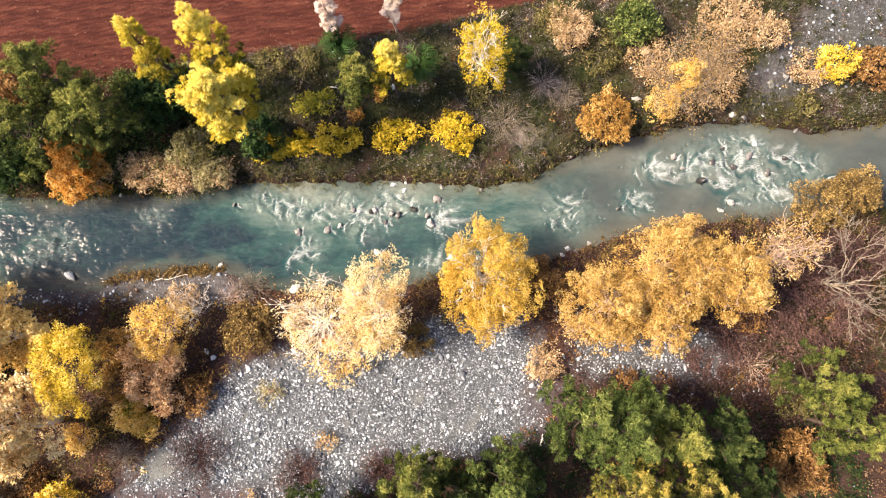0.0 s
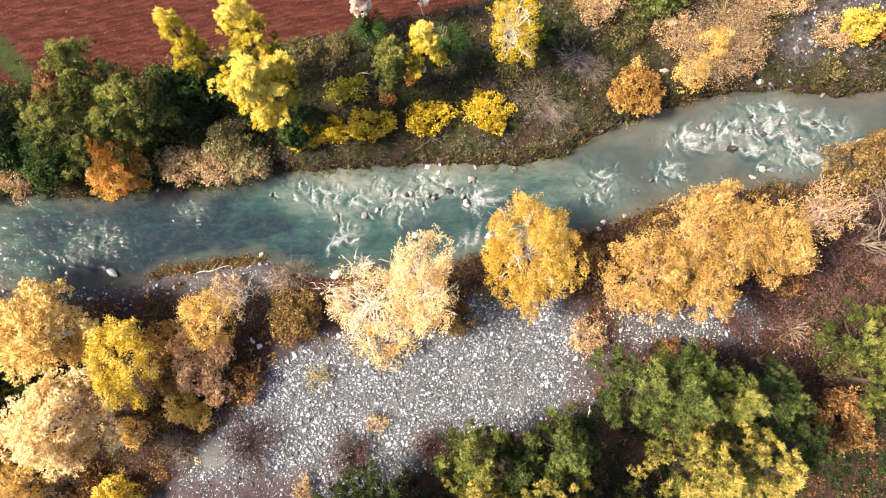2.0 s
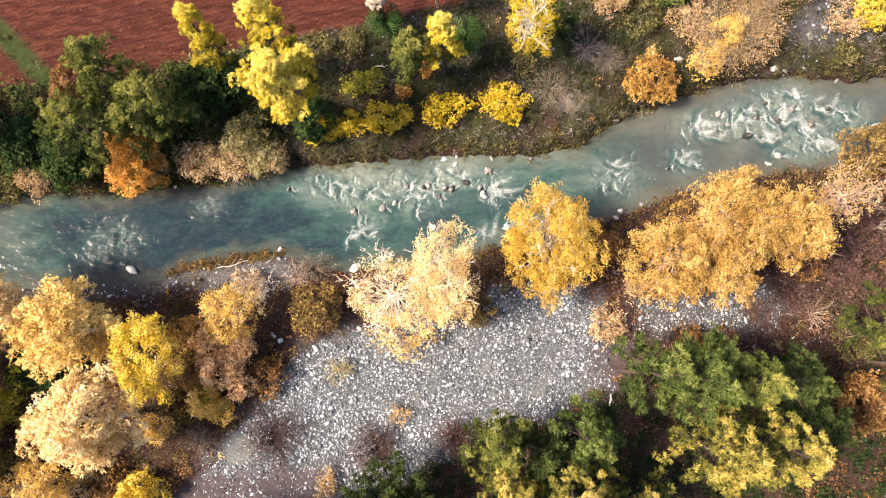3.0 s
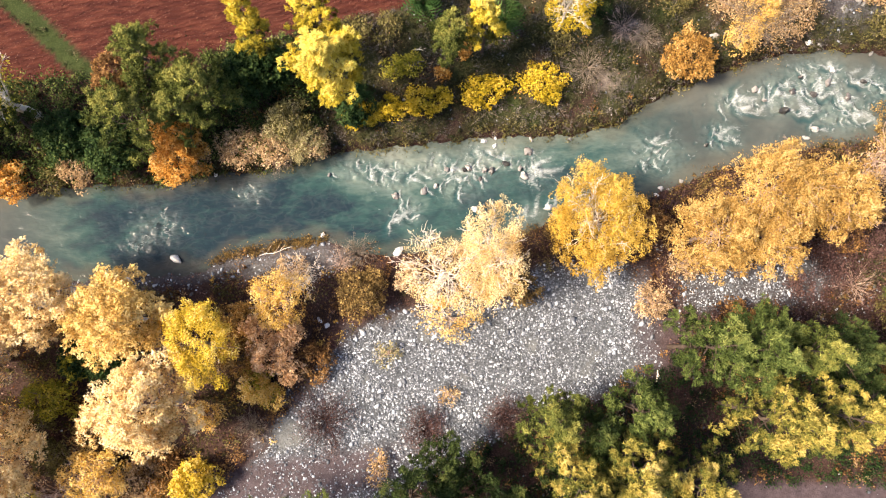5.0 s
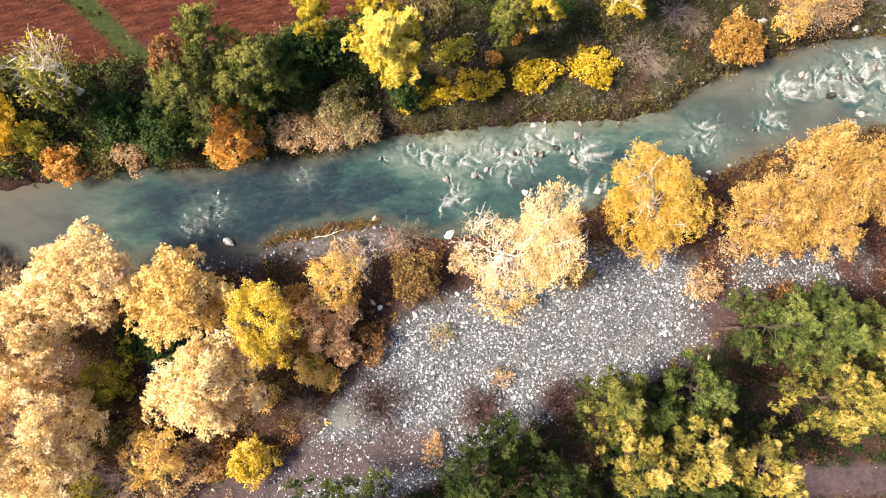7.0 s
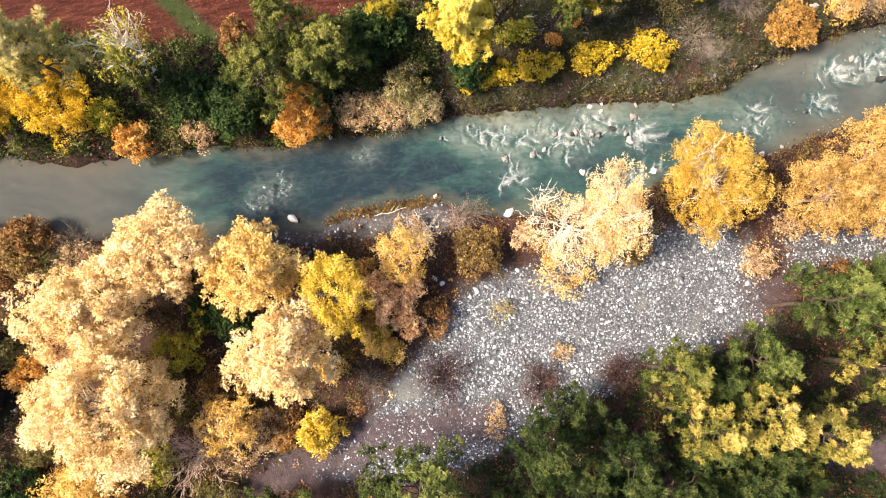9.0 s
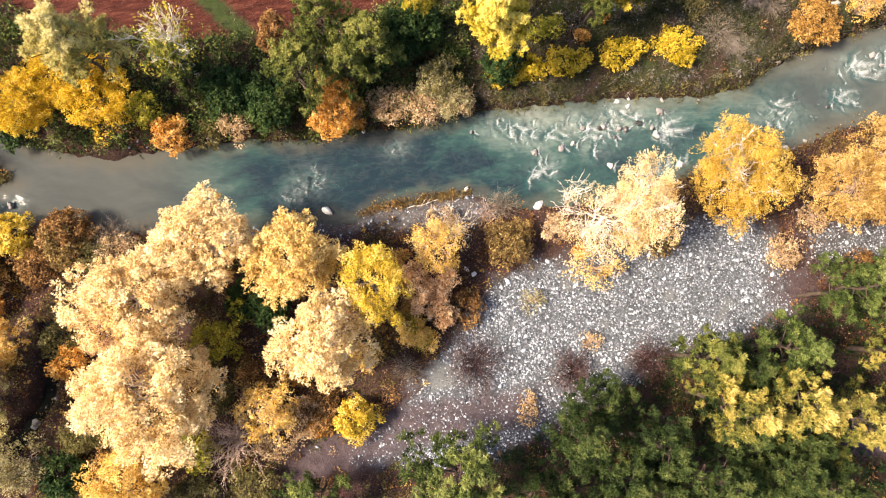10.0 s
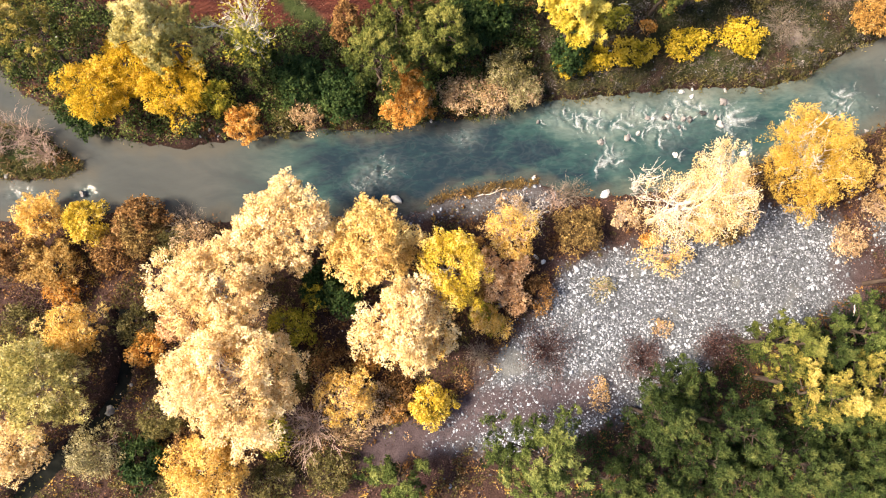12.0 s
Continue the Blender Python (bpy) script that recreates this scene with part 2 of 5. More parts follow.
    line = n.new("ShaderNodeTexWave")
    line.bands_direction = "Y"
    for key, value in (("Scale", 0.9), ("Distortion", 7.0), ("Detail", 4.0), ("Detail Scale", 1.4), ("Detail Roughness", 0.7)):
        line.inputs[key].default_value = value
    rows = n.new("ShaderNodeMapping")
    rows.inputs["Rotation"].default_value = (0, 0, radians(-12))
    l.new(geo.outputs["Position"], rows.inputs["Vector"])
    l.new(rows.outputs["Vector"], line.inputs["Vector"])
    soil = mix(n, l, 0.14, soil, mix(n, l, line.outputs["Fac"], (0.45, 0.42, 0.42), (1.7, 1.7, 1.7)), "MULTIPLY")
    straw = mathn(n, l, "LESS_THAN", speck.outputs["Distance"], 0.14)
    soil = mix(n, l, mathn(n, l, "MULTIPLY", straw, 0.55), soil, (0.28, 0.17, 0.13))
    col = mix(n, l, attribute(n, "soil"), col, soil)
    # wet river bed and shore
    col = mix(n, l, attribute(n, "wet"), col, mix(n, l, 1.0, col, (0.42, 0.42, 0.43), "MULTIPLY"))
    l.new(col, b.inputs["Base Color"])
    b.inputs["Roughness"].default_value, b.inputs["Specular IOR Level"].default_value = 0.95, 0.1
    h = mathn(n, l, "ADD", mathn(n, l, "MULTIPLY", fine.outputs["Fac"], 0.6), mathn(n, l, "MULTIPLY", mid.outputs["Fac"], 1.0))
    h = mathn(n, l, "ADD", h, mathn(n, l, "MULTIPLY", mathn(n, l, "MULTIPLY", mathn(n, l, "ADD", furrow.outputs["Fac"], line.outputs["Fac"]), attribute(n, "soil")), 0.7))
    bump(n, l, b, h, 1.0, 0.10)
    return m


def water_material():
    m, n, l, b = node_material("river_water")
    swirl = texture(n, l, "ShaderNodeTexNoise", 0.22, (0.6, 1.3, 1), 4, 0.55, 1.2)
    streak = texture(n, l, "ShaderNodeTexNoise", 0.9, (0.45, 1.4, 1), 5, 0.6, 1.5)
    deep = mathn(n, l, "ADD", attribute(n, "deep"), mathn(n, l, "MULTIPLY", mathn(n, l, "SUBTRACT", swirl.outputs["Fac"], 0.5), 1.7))
    deep = mathn(n, l, "ADD", deep, mathn(n, l, "MULTIPLY", mathn(n, l, "SUBTRACT", streak.outputs["Fac"], 0.5), 0.35), True)
    flow, place = n.new("ShaderNodeMapping"), n.new("ShaderNodeNewGeometry")
    flow.inputs["Rotation"].default_value = (0, 0, radians(-38))
    flow.inputs["Scale"].default_value = (0.55, 1.7, 1)
    l.new(place.outputs["Position"], flow.inputs["Vector"])
    ripple_shade = n.new("ShaderNodeTexNoise")
    ripple_shade.inputs["Scale"].default_value, ripple_shade.inputs["Detail"].default_value, ripple_shade.inputs["Distortion"].default_value = 1.7, 5, 0.9
    l.new(flow.outputs["Vector"], ripple_shade.inputs["Vector"])
    stir = mathn(n, l, "SUBTRACT", 1.0, attribute(n, "still"), True)
    # wave shading mixed into the water colour as slanting lighter and darker streaks
    deep = mathn(n, l, "ADD", deep, mathn(n, l, "MULTIPLY", mathn(n, l, "MULTIPLY", mathn(n, l, "SUBTRACT", ripple_shade.outputs["Fac"], 0.5), stir), 0.5), True)
    body = ramp(n, l, deep, ((0.0, (0.118, 0.142, 0.124)), (0.3, (0.066, 0.096, 0.087)), (0.62, (0.020, 0.048, 0.047)), (1.0, (0.010, 0.019, 0.027))))
    body = mix(n, l, attribute(n, "still"), body.outputs["Color"], (0.043, 0.044, 0.044))
    col_s = mix(n, l, attribute(n, "shallow"), body, (0.075, 0.066, 0.048))
    # air stirred into the water below each fall makes it milky
    milk = mathn(n, l, "MULTIPLY", attribute(n, "rapid"), mathn(n, l, "ADD", mathn(n, l, "MULTIPLY", streak.outputs["Fac"], 1.6), -0.35), True)
    col_s = mix(n, l, mathn(n, l, "MULTIPLY", milk, 0.5), col_s, (0.165, 0.195, 0.190))
    col_s = mix(n, l, mathn(n, l, "MULTIPLY", attribute(n, "hollow"), 0.85), col_s, (0.012, 0.040, 0.044))
    # thin light threads drawn along by the current
    threads = texture(n, l, "ShaderNodeTexNoise", 0.8, (0.8, 1.5, 1), 2, 0.5, 1.2)
    ridge = mathn(n, l, "ABSOLUTE", mathn(n, l, "SUBTRACT", threads.outputs["Fac"], 0.5))
    ridge = mathn(n, l, "SUBTRACT", 1.0, mathn(n, l, "MULTIPLY", ridge, 16.0), True)
    lively = mathn(n, l, "SUBTRACT", mathn(n, l, "ADD", mathn(n, l, "MULTIPLY", attribute(n, "rapid"), 0.07), 0.04), mathn(n, l, "MULTIPLY", attribute(n, "still"), 0.12), True)
    col_s = mix(n, l, mathn(n, l, "MULTIPLY", mathn(n, l, "MULTIPLY", ridge, 0.4), lively), col_s, (0.42, 0.47, 0.45))
    gap = mathn(n, l, "MULTIPLY", mathn(n, l, "SUBTRACT", 0.47, threads.outputs["Fac"]), 5.0, True)
    col_s = mix(n, l, mathn(n, l, "MULTIPLY", gap, mathn(n, l, "ADD", lively, mathn(n, l, "MULTIPLY", attribute(n, "rapid"), 0.12)), True), col_s, (0.010, 0.034, 0.038))
    # broken white water, only where the bed makes rapids
    f2 = texture(n, l, "ShaderNodeTexNoise", 5.0, (0.6, 1.5, 1), 6, 0.75, 1.6)
    f = mathn(n, l, "MULTIPLY", attribute(n, "foam"), mathn(n, l, "ADD", mathn(n, l, "MULTIPLY", f2.outputs["Fac"], 2.6), -0.6))
    f1 = texture(n, l, "ShaderNodeTexNoise", 1.5, (0.75, 1.25, 1), 5, 0.6, 2.6)
    patch = mathn(n, l, "MULTIPLY", mathn(n, l, "MULTIPLY", mathn(n, l, "SUBTRACT", f1.outputs["Fac"], 0.58), 7.0, True), attribute(n, "rapid"))
    patch = mathn(n, l, "MULTIPLY", patch, mathn(n, l, "ADD", mathn(n, l, "MULTIPLY", f2.outputs["Fac"], 1.8), -0.5))
    foam = ramp(n, l, mathn(n, l, "ADD", mathn(n, l, "MULTIPLY", f, 0.8), patch), ((0.12, (0, 0, 0)), (0.72, (1, 1, 1))))
    col = mix(n, l, foam.outputs["Color"], col_s, (0.52, 0.565, 0.575))
    l.new(col, b.inputs["Base Color"])
    rough = mathn(n, l, "ADD", mathn(n, l, "MULTIPLY", foam.outputs["Color"], 0.5), 0.1)
    l.new(rough, b.inputs["Roughness"])
    b.inputs["IOR"].default_value, b.inputs["Specular IOR Level"].default_value = 1.33, 0.12
    r1 = texture(n, l, "ShaderNodeTexNoise", 2.6, (0.7, 1.2, 1), 3, 0.5, 0.8)
    calm = mathn(n, l, "SUBTRACT", 0.42, mathn(n, l, "MULTIPLY", attribute(n, "still"), 0.36))
    bump(n, l, b, mathn(n, l, "ADD", mathn(n, l, "MULTIPLY", r1.outputs["Fac"], mathn(n, l, "ADD", calm, mathn(n, l, "MULTIPLY", attribute(n, "rapid"), 0.5))), mathn(n, l, "MULTIPLY", foam.outputs["Color"], 0.6)), 1.0, 0.09)
    return m


# ---------------------------------------------------------------- mesh helpers
rng = np.random.default_rng(7)


def mesh_from(name, verts, faces, material, tint=None, smooth=False):
    """A mesh from an array of points and an (n, 3) or (n, 4) array of corners."""
    me = bpy.data.meshes.new(name)
    verts, faces = np.asarray(verts, np.float32), np.asarray(faces, np.int32)
    k = faces.shape[1]
    me.vertices.add(len(verts))
    me.vertices.foreach_set("co", verts.ravel())
    me.loops.add(faces.size)
    me.loops.foreach_set("vertex_index", faces.ravel())
    me.polygons.add(len(faces))
    me.polygons.foreach_set("loop_start", np.arange(len(faces), dtype=np.int32) * k)
    if smooth:
        me.polygons.foreach_set("use_smooth", np.ones(len(faces), bool))
    if tint is not None:
        a = me.attributes.new("tint", "FLOAT", "POINT")
        a.data.foreach_set("value", np.asarray(tint, np.float32))
    me.update(calc_edges=True)
    me.validate()
    me.materials.append(material)
    return me


def part(name, me, parent, label=""):
    ob = new(name, me)
    ob.parent = parent
    return tagged(ob, label) if label else ob


def thing(name, x, y, z, label, category, group="", turn=0.0):
    ob = new(name)
    ob.matrix_basis = pose(x, y, z, 0, 0, turn)
    return tagged(ob, label, category, group)


def unit(v):
    return v / np.maximum(np.linalg.norm(v, axis=-1, keepdims=True), 1e-9)


def tube(points, radii, sides=6):
    """Corners and faces of a tapering limb along the points."""
    p = np.asarray(points, float)
    way = unit(np.gradient(p, axis=0))
    side = unit(np.cross(way, np.array([0.31, 0.87, 0.38])))
    other = np.cross(way, side)
    a = np.linspace(0, 2 * np.pi, sides, endpoint=False)
    ring = np.cos(a)[None, :, None] * side[:, None] + np.sin(a)[None, :, None] * other[:, None]
    v = (p[:, None] + ring * np.asarray(radii)[:, None, None]).reshape(-1, 3)
    i, j = np.meshgrid(np.arange(len(p) - 1), np.arange(sides), indexing="ij")
    k = (j + 1) % sides
    f = np.stack([i * sides + j, i * sides + k, (i + 1) * sides + k, (i + 1) * sides + j], -1).reshape(-1, 4)
    return v, f


def join(pieces):
    vs, fs, at = [], [], 0
    for v, f in pieces:
        vs.append(v)
        fs.append(f + at)
        at += len(v)
    return np.concatenate(vs), np.concatenate(fs)


def bent(a, b, bow=0.12, n=5):
    """A crooked line from a to b."""
    a, b = np.asarray(a, float), np.asarray(b, float)
    t = np.linspace(0, 1, n)[:, None]
    p = a + (b - a) * t
    off = rng.normal(0, bow * np.linalg.norm(b - a) * 0.5, (n, 3)) * np.sin(np.pi * t)
    off[:, 2] += np.sin(np.pi * t[:, 0]) * bow * np.linalg.norm(b - a) * 0.5
    return p + off


def leaves(at, out, size, slim=0.55, spread=0.9, ruffle=0.6):
    """One pointed leaf at each place, tipped roughly outward."""
    n = len(at)
    way = unit(out + rng.normal(0, spread, (n, 3)))
    face = unit(out + np.array([0, 0, 0.6]) + rng.normal(0, ruffle, (n, 3)))
    side = unit(np.cross(way, face))
    up = np.cross(side, way)
    s = (size * rng.uniform(0.6, 1.35, n))[:, None]
    v = np.stack([at - way * s * 0.45 + side * s * slim * 0.5, at - way * s * 0.45 - side * s * slim * 0.5, at + way * s * 0.55 + up * s * 0.1], 1)
    return v.reshape(-1, 3), np.arange(3 * n).reshape(-1, 3)


def crown_points(r, rz, n_clump, n_leaf, clump_size, low=-0.55, ragged=0.22):
    """Clump centres over a lumpy dome, tufts over each clump, leaves in each tuft. Returns centres, leaf places, outward ways, tints."""
    d = unit(rng.normal(0, 1, (n_clump * 4, 3)))
    d = d[d[:, 2] > low][:n_clump]
    n_clump = len(d)
    wob = np.array([noise.noise(Vector(q * 1.4) + Vector((r * 7, rz * 3, 0))) for q in d])
    rad = (0.42 + 0.58 * rng.random(n_clump) ** 0.5) * (1 + ragged * 2.0 * wob)
    c = d * rad[:, None] * np.array([r, r, rz]) * 0.84
    cs = clump_size * rng.uniform(0.6, 1.35, n_clump)
    n_tuft = n_clump * 16
    tp = np.arange(n_tuft) % n_clump
    tq = unit(rng.normal(0, 1, (n_tuft, 3)) + unit(c[tp]) * 0.45 + np.array([0, 0, 0.35]))
    tuft = c[tp] + tq * (cs[tp] * rng.uniform(0.55, 1.0, n_tuft))[:, None]
    pick = rng.integers(0, n_tuft, n_leaf)
    ts = 0.10 + 0.24 * clump_size * rng.uniform(0.6, 1.3, n_tuft)
    q = unit(rng.normal(0, 1, (n_leaf, 3)) + tq[pick] * 0.5)
    at = tuft[pick] + q * (ts[pick] * rng.random(n_leaf) ** 0.4)[:, None]
    out = unit(q * 0.8 + tq[pick] * 0.6)
    ct = rng.normal(0.55, 0.13, n_clump)
    tt = rng.normal(0, 0.12, n_tuft)
    # crown shade put into the tint: leaves nearer the middle go darker
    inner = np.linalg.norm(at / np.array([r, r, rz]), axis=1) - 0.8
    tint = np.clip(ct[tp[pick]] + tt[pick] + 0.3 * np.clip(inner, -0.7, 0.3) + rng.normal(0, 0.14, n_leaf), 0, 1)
    return c, at, out, tint


def forked(start, end, radius, levels, n=6):
    """A crooked limb that forks into ever thinner twigs."""
    line = bent(start, end, 0.10, n)
    pieces = [tube(line, np.linspace(radius, max(radius * 0.14, 0.010), n), 5 if n > 4 else 3)]
    if levels:
        way = line[-1] - line[0]
        length = np.linalg.norm(way)
        for q in range(5):
            s = line[rng.integers(n // 3, n)]
            d = unit(way / max(length, 1e-6) + rng.normal(0, 0.5, 3) + np.array([0, 0, 0.12]))
            pieces += forked(s, s + d * length * rng.uniform(0.22, 0.42), max(radius * 0.32, 0.013), levels - 1, 4)
    return pieces


def broadleaf(x, y, top, r, leaf, bark, label, group, name="autumn_tree", density=1.0, size=0.2, depth=0.0, limbs_bare=False, slim=0.6, long=1.0, twist=90.0, stout=1.0):
    """A broadleaved tree: tapered trunk, limbs that reach into the crown, many leaves in uneven clumps."""
    z0 = ground_z(x, y)
    h = top - z0
    rz = min(h * 0.46, r * 1.15) if not depth else depth
    mid = h - rz * 0.95
    tree = thing(name, x, y, z0 - 0.05, label, "tree", group)
    lean = rng.normal(0, 0.25, 2)
    tr = (0.05 + 0.016 * h) * stout
    spine = bent((0, 0, 0), (lean[0], lean[1], mid + rz * 0.45), 0.05, 7)
    part("trunk", mesh_from("trunk", *tube(spine, np.linspace(tr * 1.25, tr * 0.3, 7), 8), bark, smooth=True), tree)
    n_leaf = int(2400 * r * (r * 0.5 + rz * 0.5) * density * long)
    c, at, out, tint = crown_points(r, rz, int(16 + 10 * r * r), n_leaf, 0.11 * r + 0.30, ragged=0.26)
    if long != 1.0:
        a = radians(twist)
        axis_ = np.array([math.cos(a), math.sin(a), 0])
        c = c + np.outer(c @ axis_, axis_) * (long - 1)
        at = at + np.outer(at @ axis_, axis_) * (long - 1)
    centre = np.array([lean[0], lean[1], mid])
    order = rng.permutation(len(c))[: (28 if limbs_bare else 7)]
    for k in order:
        end = centre + c[k] * (0.84 if limbs_bare else 0.75)
        pieces = forked(spine[rng.integers(2, 6)], end, tr * (0.33 if limbs_bare else 0.42), 2 if limbs_bare else 1)
        part("limb", mesh_from("limb", *join(pieces), bark, smooth=True), tree)
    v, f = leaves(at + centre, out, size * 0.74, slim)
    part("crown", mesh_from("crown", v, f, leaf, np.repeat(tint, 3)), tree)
    return tree


def bush(x, y, top, r, leaf, bark, label, group, name="bush", density=1.0, size=0.15, stems=7, flat=1.0, wide=1.0):
    """A many-stemmed bush with leaves down to the ground."""
    z0 = ground_z(x, y)
    h = max(top - z0, 0.35)
    rz = h * 0.58 * flat
    ob = thing(name, x, y, z0 - 0.03, label, "bush", group)
    n_leaf = int(1700 * r * (r * 0.5 + rz * 0.5) * density)
    c, at, out, tint = crown_points(r, rz, int(20 + 12 * r * r), n_leaf, 0.14 * r + 0.20, -0.35, 0.22)
    c[:, 0] *= wide
    at[:, 0] *= wide
    centre = np.array([0, 0, h - rz])
    at = at + centre
    ok = at[:, 2] > 0.02
    at, out, tint = at[ok], out[ok], tint[ok]
    for k in range(stems):
        e = centre + c[rng.integers(0, len(c))] * 0.95
        e[2] = max(e[2], 0.2)
        line = bent((rng.normal(0, 0.08), rng.normal(0, 0.08), 0), e, 0.15, 5)
        pieces = [tube(line, np.linspace(0.035, 0.012, 5), 5)]
        for q in range(3):
            s = line[rng.integers(1, 5)]
            pieces.append(tube(bent(s, s + unit(e + rng.normal(0, 0.6, 3)) * r * 0.4, 0.2, 3), np.linspace(0.014, 0.007, 3), 4))
        part("stem", mesh_from("stem", *join(pieces), bark, smooth=True), ob)
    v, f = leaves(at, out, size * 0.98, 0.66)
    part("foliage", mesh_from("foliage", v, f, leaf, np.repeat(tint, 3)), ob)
    return ob


def bare_shrub(x, y, top, r, bark, label, group, name="bare_bush", stems=16, thick=0.022, category="bush", twigs=9, leaf=None):
    """A leafless bush: stems that fork into fine twigs."""
    z0 = ground_z(x, y)
    h = max(top - z0, 0.4)
    ob = thing(name, x, y, z0 - 0.03, label, category, group)
    tips = []
    for k in range(stems):
        a = 2 * np.pi * (k + rng.random()) / stems
        reach = r * rng.uniform(0.35, 1.0)
        end = np.array([math.cos(a) * reach, math.sin(a) * reach, h * (1 - 0.45 * (reach / r) ** 2) * rng.uniform(0.75, 1.0)])
        line = bent((rng.normal(0, 0.06), rng.normal(0, 0.06), 0), end, 0.14, 6)
        pieces = [tube(line, np.linspace(thick * 1.3, thick * 0.4, 6), 4)]
        for q in range(twigs):
            s = line[rng.integers(1, 6)]
            e = s + unit(end * np.array([1, 1, 0.6]) + rng.normal(0, 0.75, 3) * np.linalg.norm(end) * 0.6) * r * rng.uniform(0.18, 0.5)
            e[2] = max(e[2], 0.05)
            pieces.append(tube(bent(s, e, 0.18, 4), np.linspace(thick * 0.5, thick * 0.22, 4), 3))
            tips.append(e)
        part("stem", mesh_from("stem", *join(pieces), bark, smooth=True), ob)
    if leaf:
        tips = np.array(tips)
        at = np.repeat(tips, 9, 0) + rng.normal(0, 0.09 * r + 0.05, (9 * len(tips), 3))
        at[:, 2] = np.maximum(at[:, 2], 0.04)
        v, f = leaves(at, unit(at), 0.085)
        part("foliage", mesh_from("foliage", v, f, leaf, np.repeat(rng.random(len(at)), 3)), ob)
    return ob


def bare_tree(x, y, top, r, bark, label, group):
    """A leafless tree: short trunk and crooked limbs that fork down to fine twigs."""
    z0 = ground_z(x, y)
    h = top - z0
    ob = thing("bare_tree", x, y, z0 - 0.05, label, "tree", group)
    spine = bent((0, 0, 0), (rng.normal(0, 0.3), rng.normal(0, 0.3), h * 0.6), 0.06, 7)
    part("trunk", mesh_from("trunk", *tube(spine, np.linspace(0.14, 0.05, 7), 8), bark, smooth=True), ob)
    for k in range(13):
        a = 2 * np.pi * (k * 0.382 + 0.1 * rng.random())
        reach = r * rng.uniform(0.45, 0.95)
        end = (math.cos(a) * reach, math.sin(a) * reach, h * (0.97 - 0.35 * (reach / r) ** 2))
        part("limb", mesh_from("limb", *join(forked(spine[rng.integers(2, 7)], end, 0.05, 3)), bark, smooth=True), ob)
    return ob


def pine(x, y, top, r, leaf, label, group, name="pine_tree", density=1.0, bark=None, gold=0.0, stout=1.0, base=0.30):
    """A pine: trunk, whorled limbs, and puffs of needles at the twig ends."""
    bark = bark or BARK_DARK
    z0 = ground_z(x, y)
    h = top - z0
    tree = thing(name, x, y, z0 - 0.05, label, "tree", group)
    tr = (0.05 + 0.010 * h) * stout
    lean = rng.normal(0, 0.3, 2)
    spine = bent((0, 0, 0), (lean[0], lean[1], h * 0.97), 0.03, 9)
    part("trunk", mesh_from("trunk", *tube(spine, np.linspace(tr * 1.2, tr * 0.15, 9), 8), bark, smooth=True), tree)
    puffs, kinds, sizes = [], [], []
    n_limb = int(9 + 1.7 * h)
    for k in range(n_limb):
        u = (k + rng.random()) / n_limb
        zz = h * (base + (0.96 - base) * u)
        a = k * 2.4 + rng.normal(0, 0.35)
        reach = r * (1.12 - u ** 1.6 * 0.92) * rng.uniform(0.6, 1.2)
        s = spine[0] + (spine[-1] - spine[0]) * (zz / h)
        e = s + np.array([math.cos(a) * reach, math.sin(a) * reach, 0.38 * reach])
        line = bent(s, e, 0.1, 5)
        line[-1][2] += 0.1 * reach
        pieces = [tube(line, np.linspace(0.025 + 0.016 * reach, 0.012, 5), 4)]
        own = rng.normal(0, 0.07)
        side = np.array([-math.sin(a), math.cos(a), 0])
        for q in range(int(2.4 + reach * 1.5 * density)):
            w = 1.0 if q == 0 else rng.uniform(0.42, 0.95)
            b = s + (line[-1] - s) * w
            tip = b + side * rng.normal(0, 0.24 * reach * (1.15 - 0.6 * w)) + np.array([0, 0, rng.uniform(0.12, 0.45)])
            pieces.append(tube(np.stack([b, (b + tip) / 2 - np.array([0, 0, 0.06]), tip]), (0.02, 0.014, 0.01), 3))
            puffs.append(tip)
            sizes.append(rng.uniform(0.30, 0.50) * (0.8 + 0.05 * r))
            # gold paints sunlit tops into the tint, which climbs with the tip's height
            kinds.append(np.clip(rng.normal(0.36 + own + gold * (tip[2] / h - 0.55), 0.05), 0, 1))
        part("limb", mesh_from("limb", *join(pieces), bark, smooth=True), tree)
    puffs.append(spine[-1] + np.array([0, 0, 0.15]))
    sizes.append(0.4)
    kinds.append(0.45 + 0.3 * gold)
    puffs, kinds, sizes = np.array(puffs), np.array(kinds), np.array(sizes)
    # each puff is a bunch of a few upright brushes
    m = 6
    q = unit(rng.normal(0, 1, (len(puffs) * m, 3)) + np.array([0, 0, 0.7]))
    brush = np.repeat(puffs, m, 0) + q * np.repeat(sizes, m)[:, None] * 0.62
    per = 29
    n = len(brush) * per
    d = unit(rng.normal(0, 0.75, (n, 3)) + np.repeat(q, per, 0) * 0.6 + np.array([0, 0, 0.35]))
    rad = np.repeat(np.repeat(sizes, m) * rng.uniform(0.42, 0.68, len(brush)), per)
    at = np.repeat(brush, per, 0) + d * (rad * rng.random(n) ** 0.45)[:, None]
    v, f = leaves(at, unit(d + 0.3 * np.array([0, 0, 1])), 0.18, 0.32, 0.45, 0.5)
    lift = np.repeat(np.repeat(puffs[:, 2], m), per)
    # needles high in a puff go lighter, low ones darker: shading by colour
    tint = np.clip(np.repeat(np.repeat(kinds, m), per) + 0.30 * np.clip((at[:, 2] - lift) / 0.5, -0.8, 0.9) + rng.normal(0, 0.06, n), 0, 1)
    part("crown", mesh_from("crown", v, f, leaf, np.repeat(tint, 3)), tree)
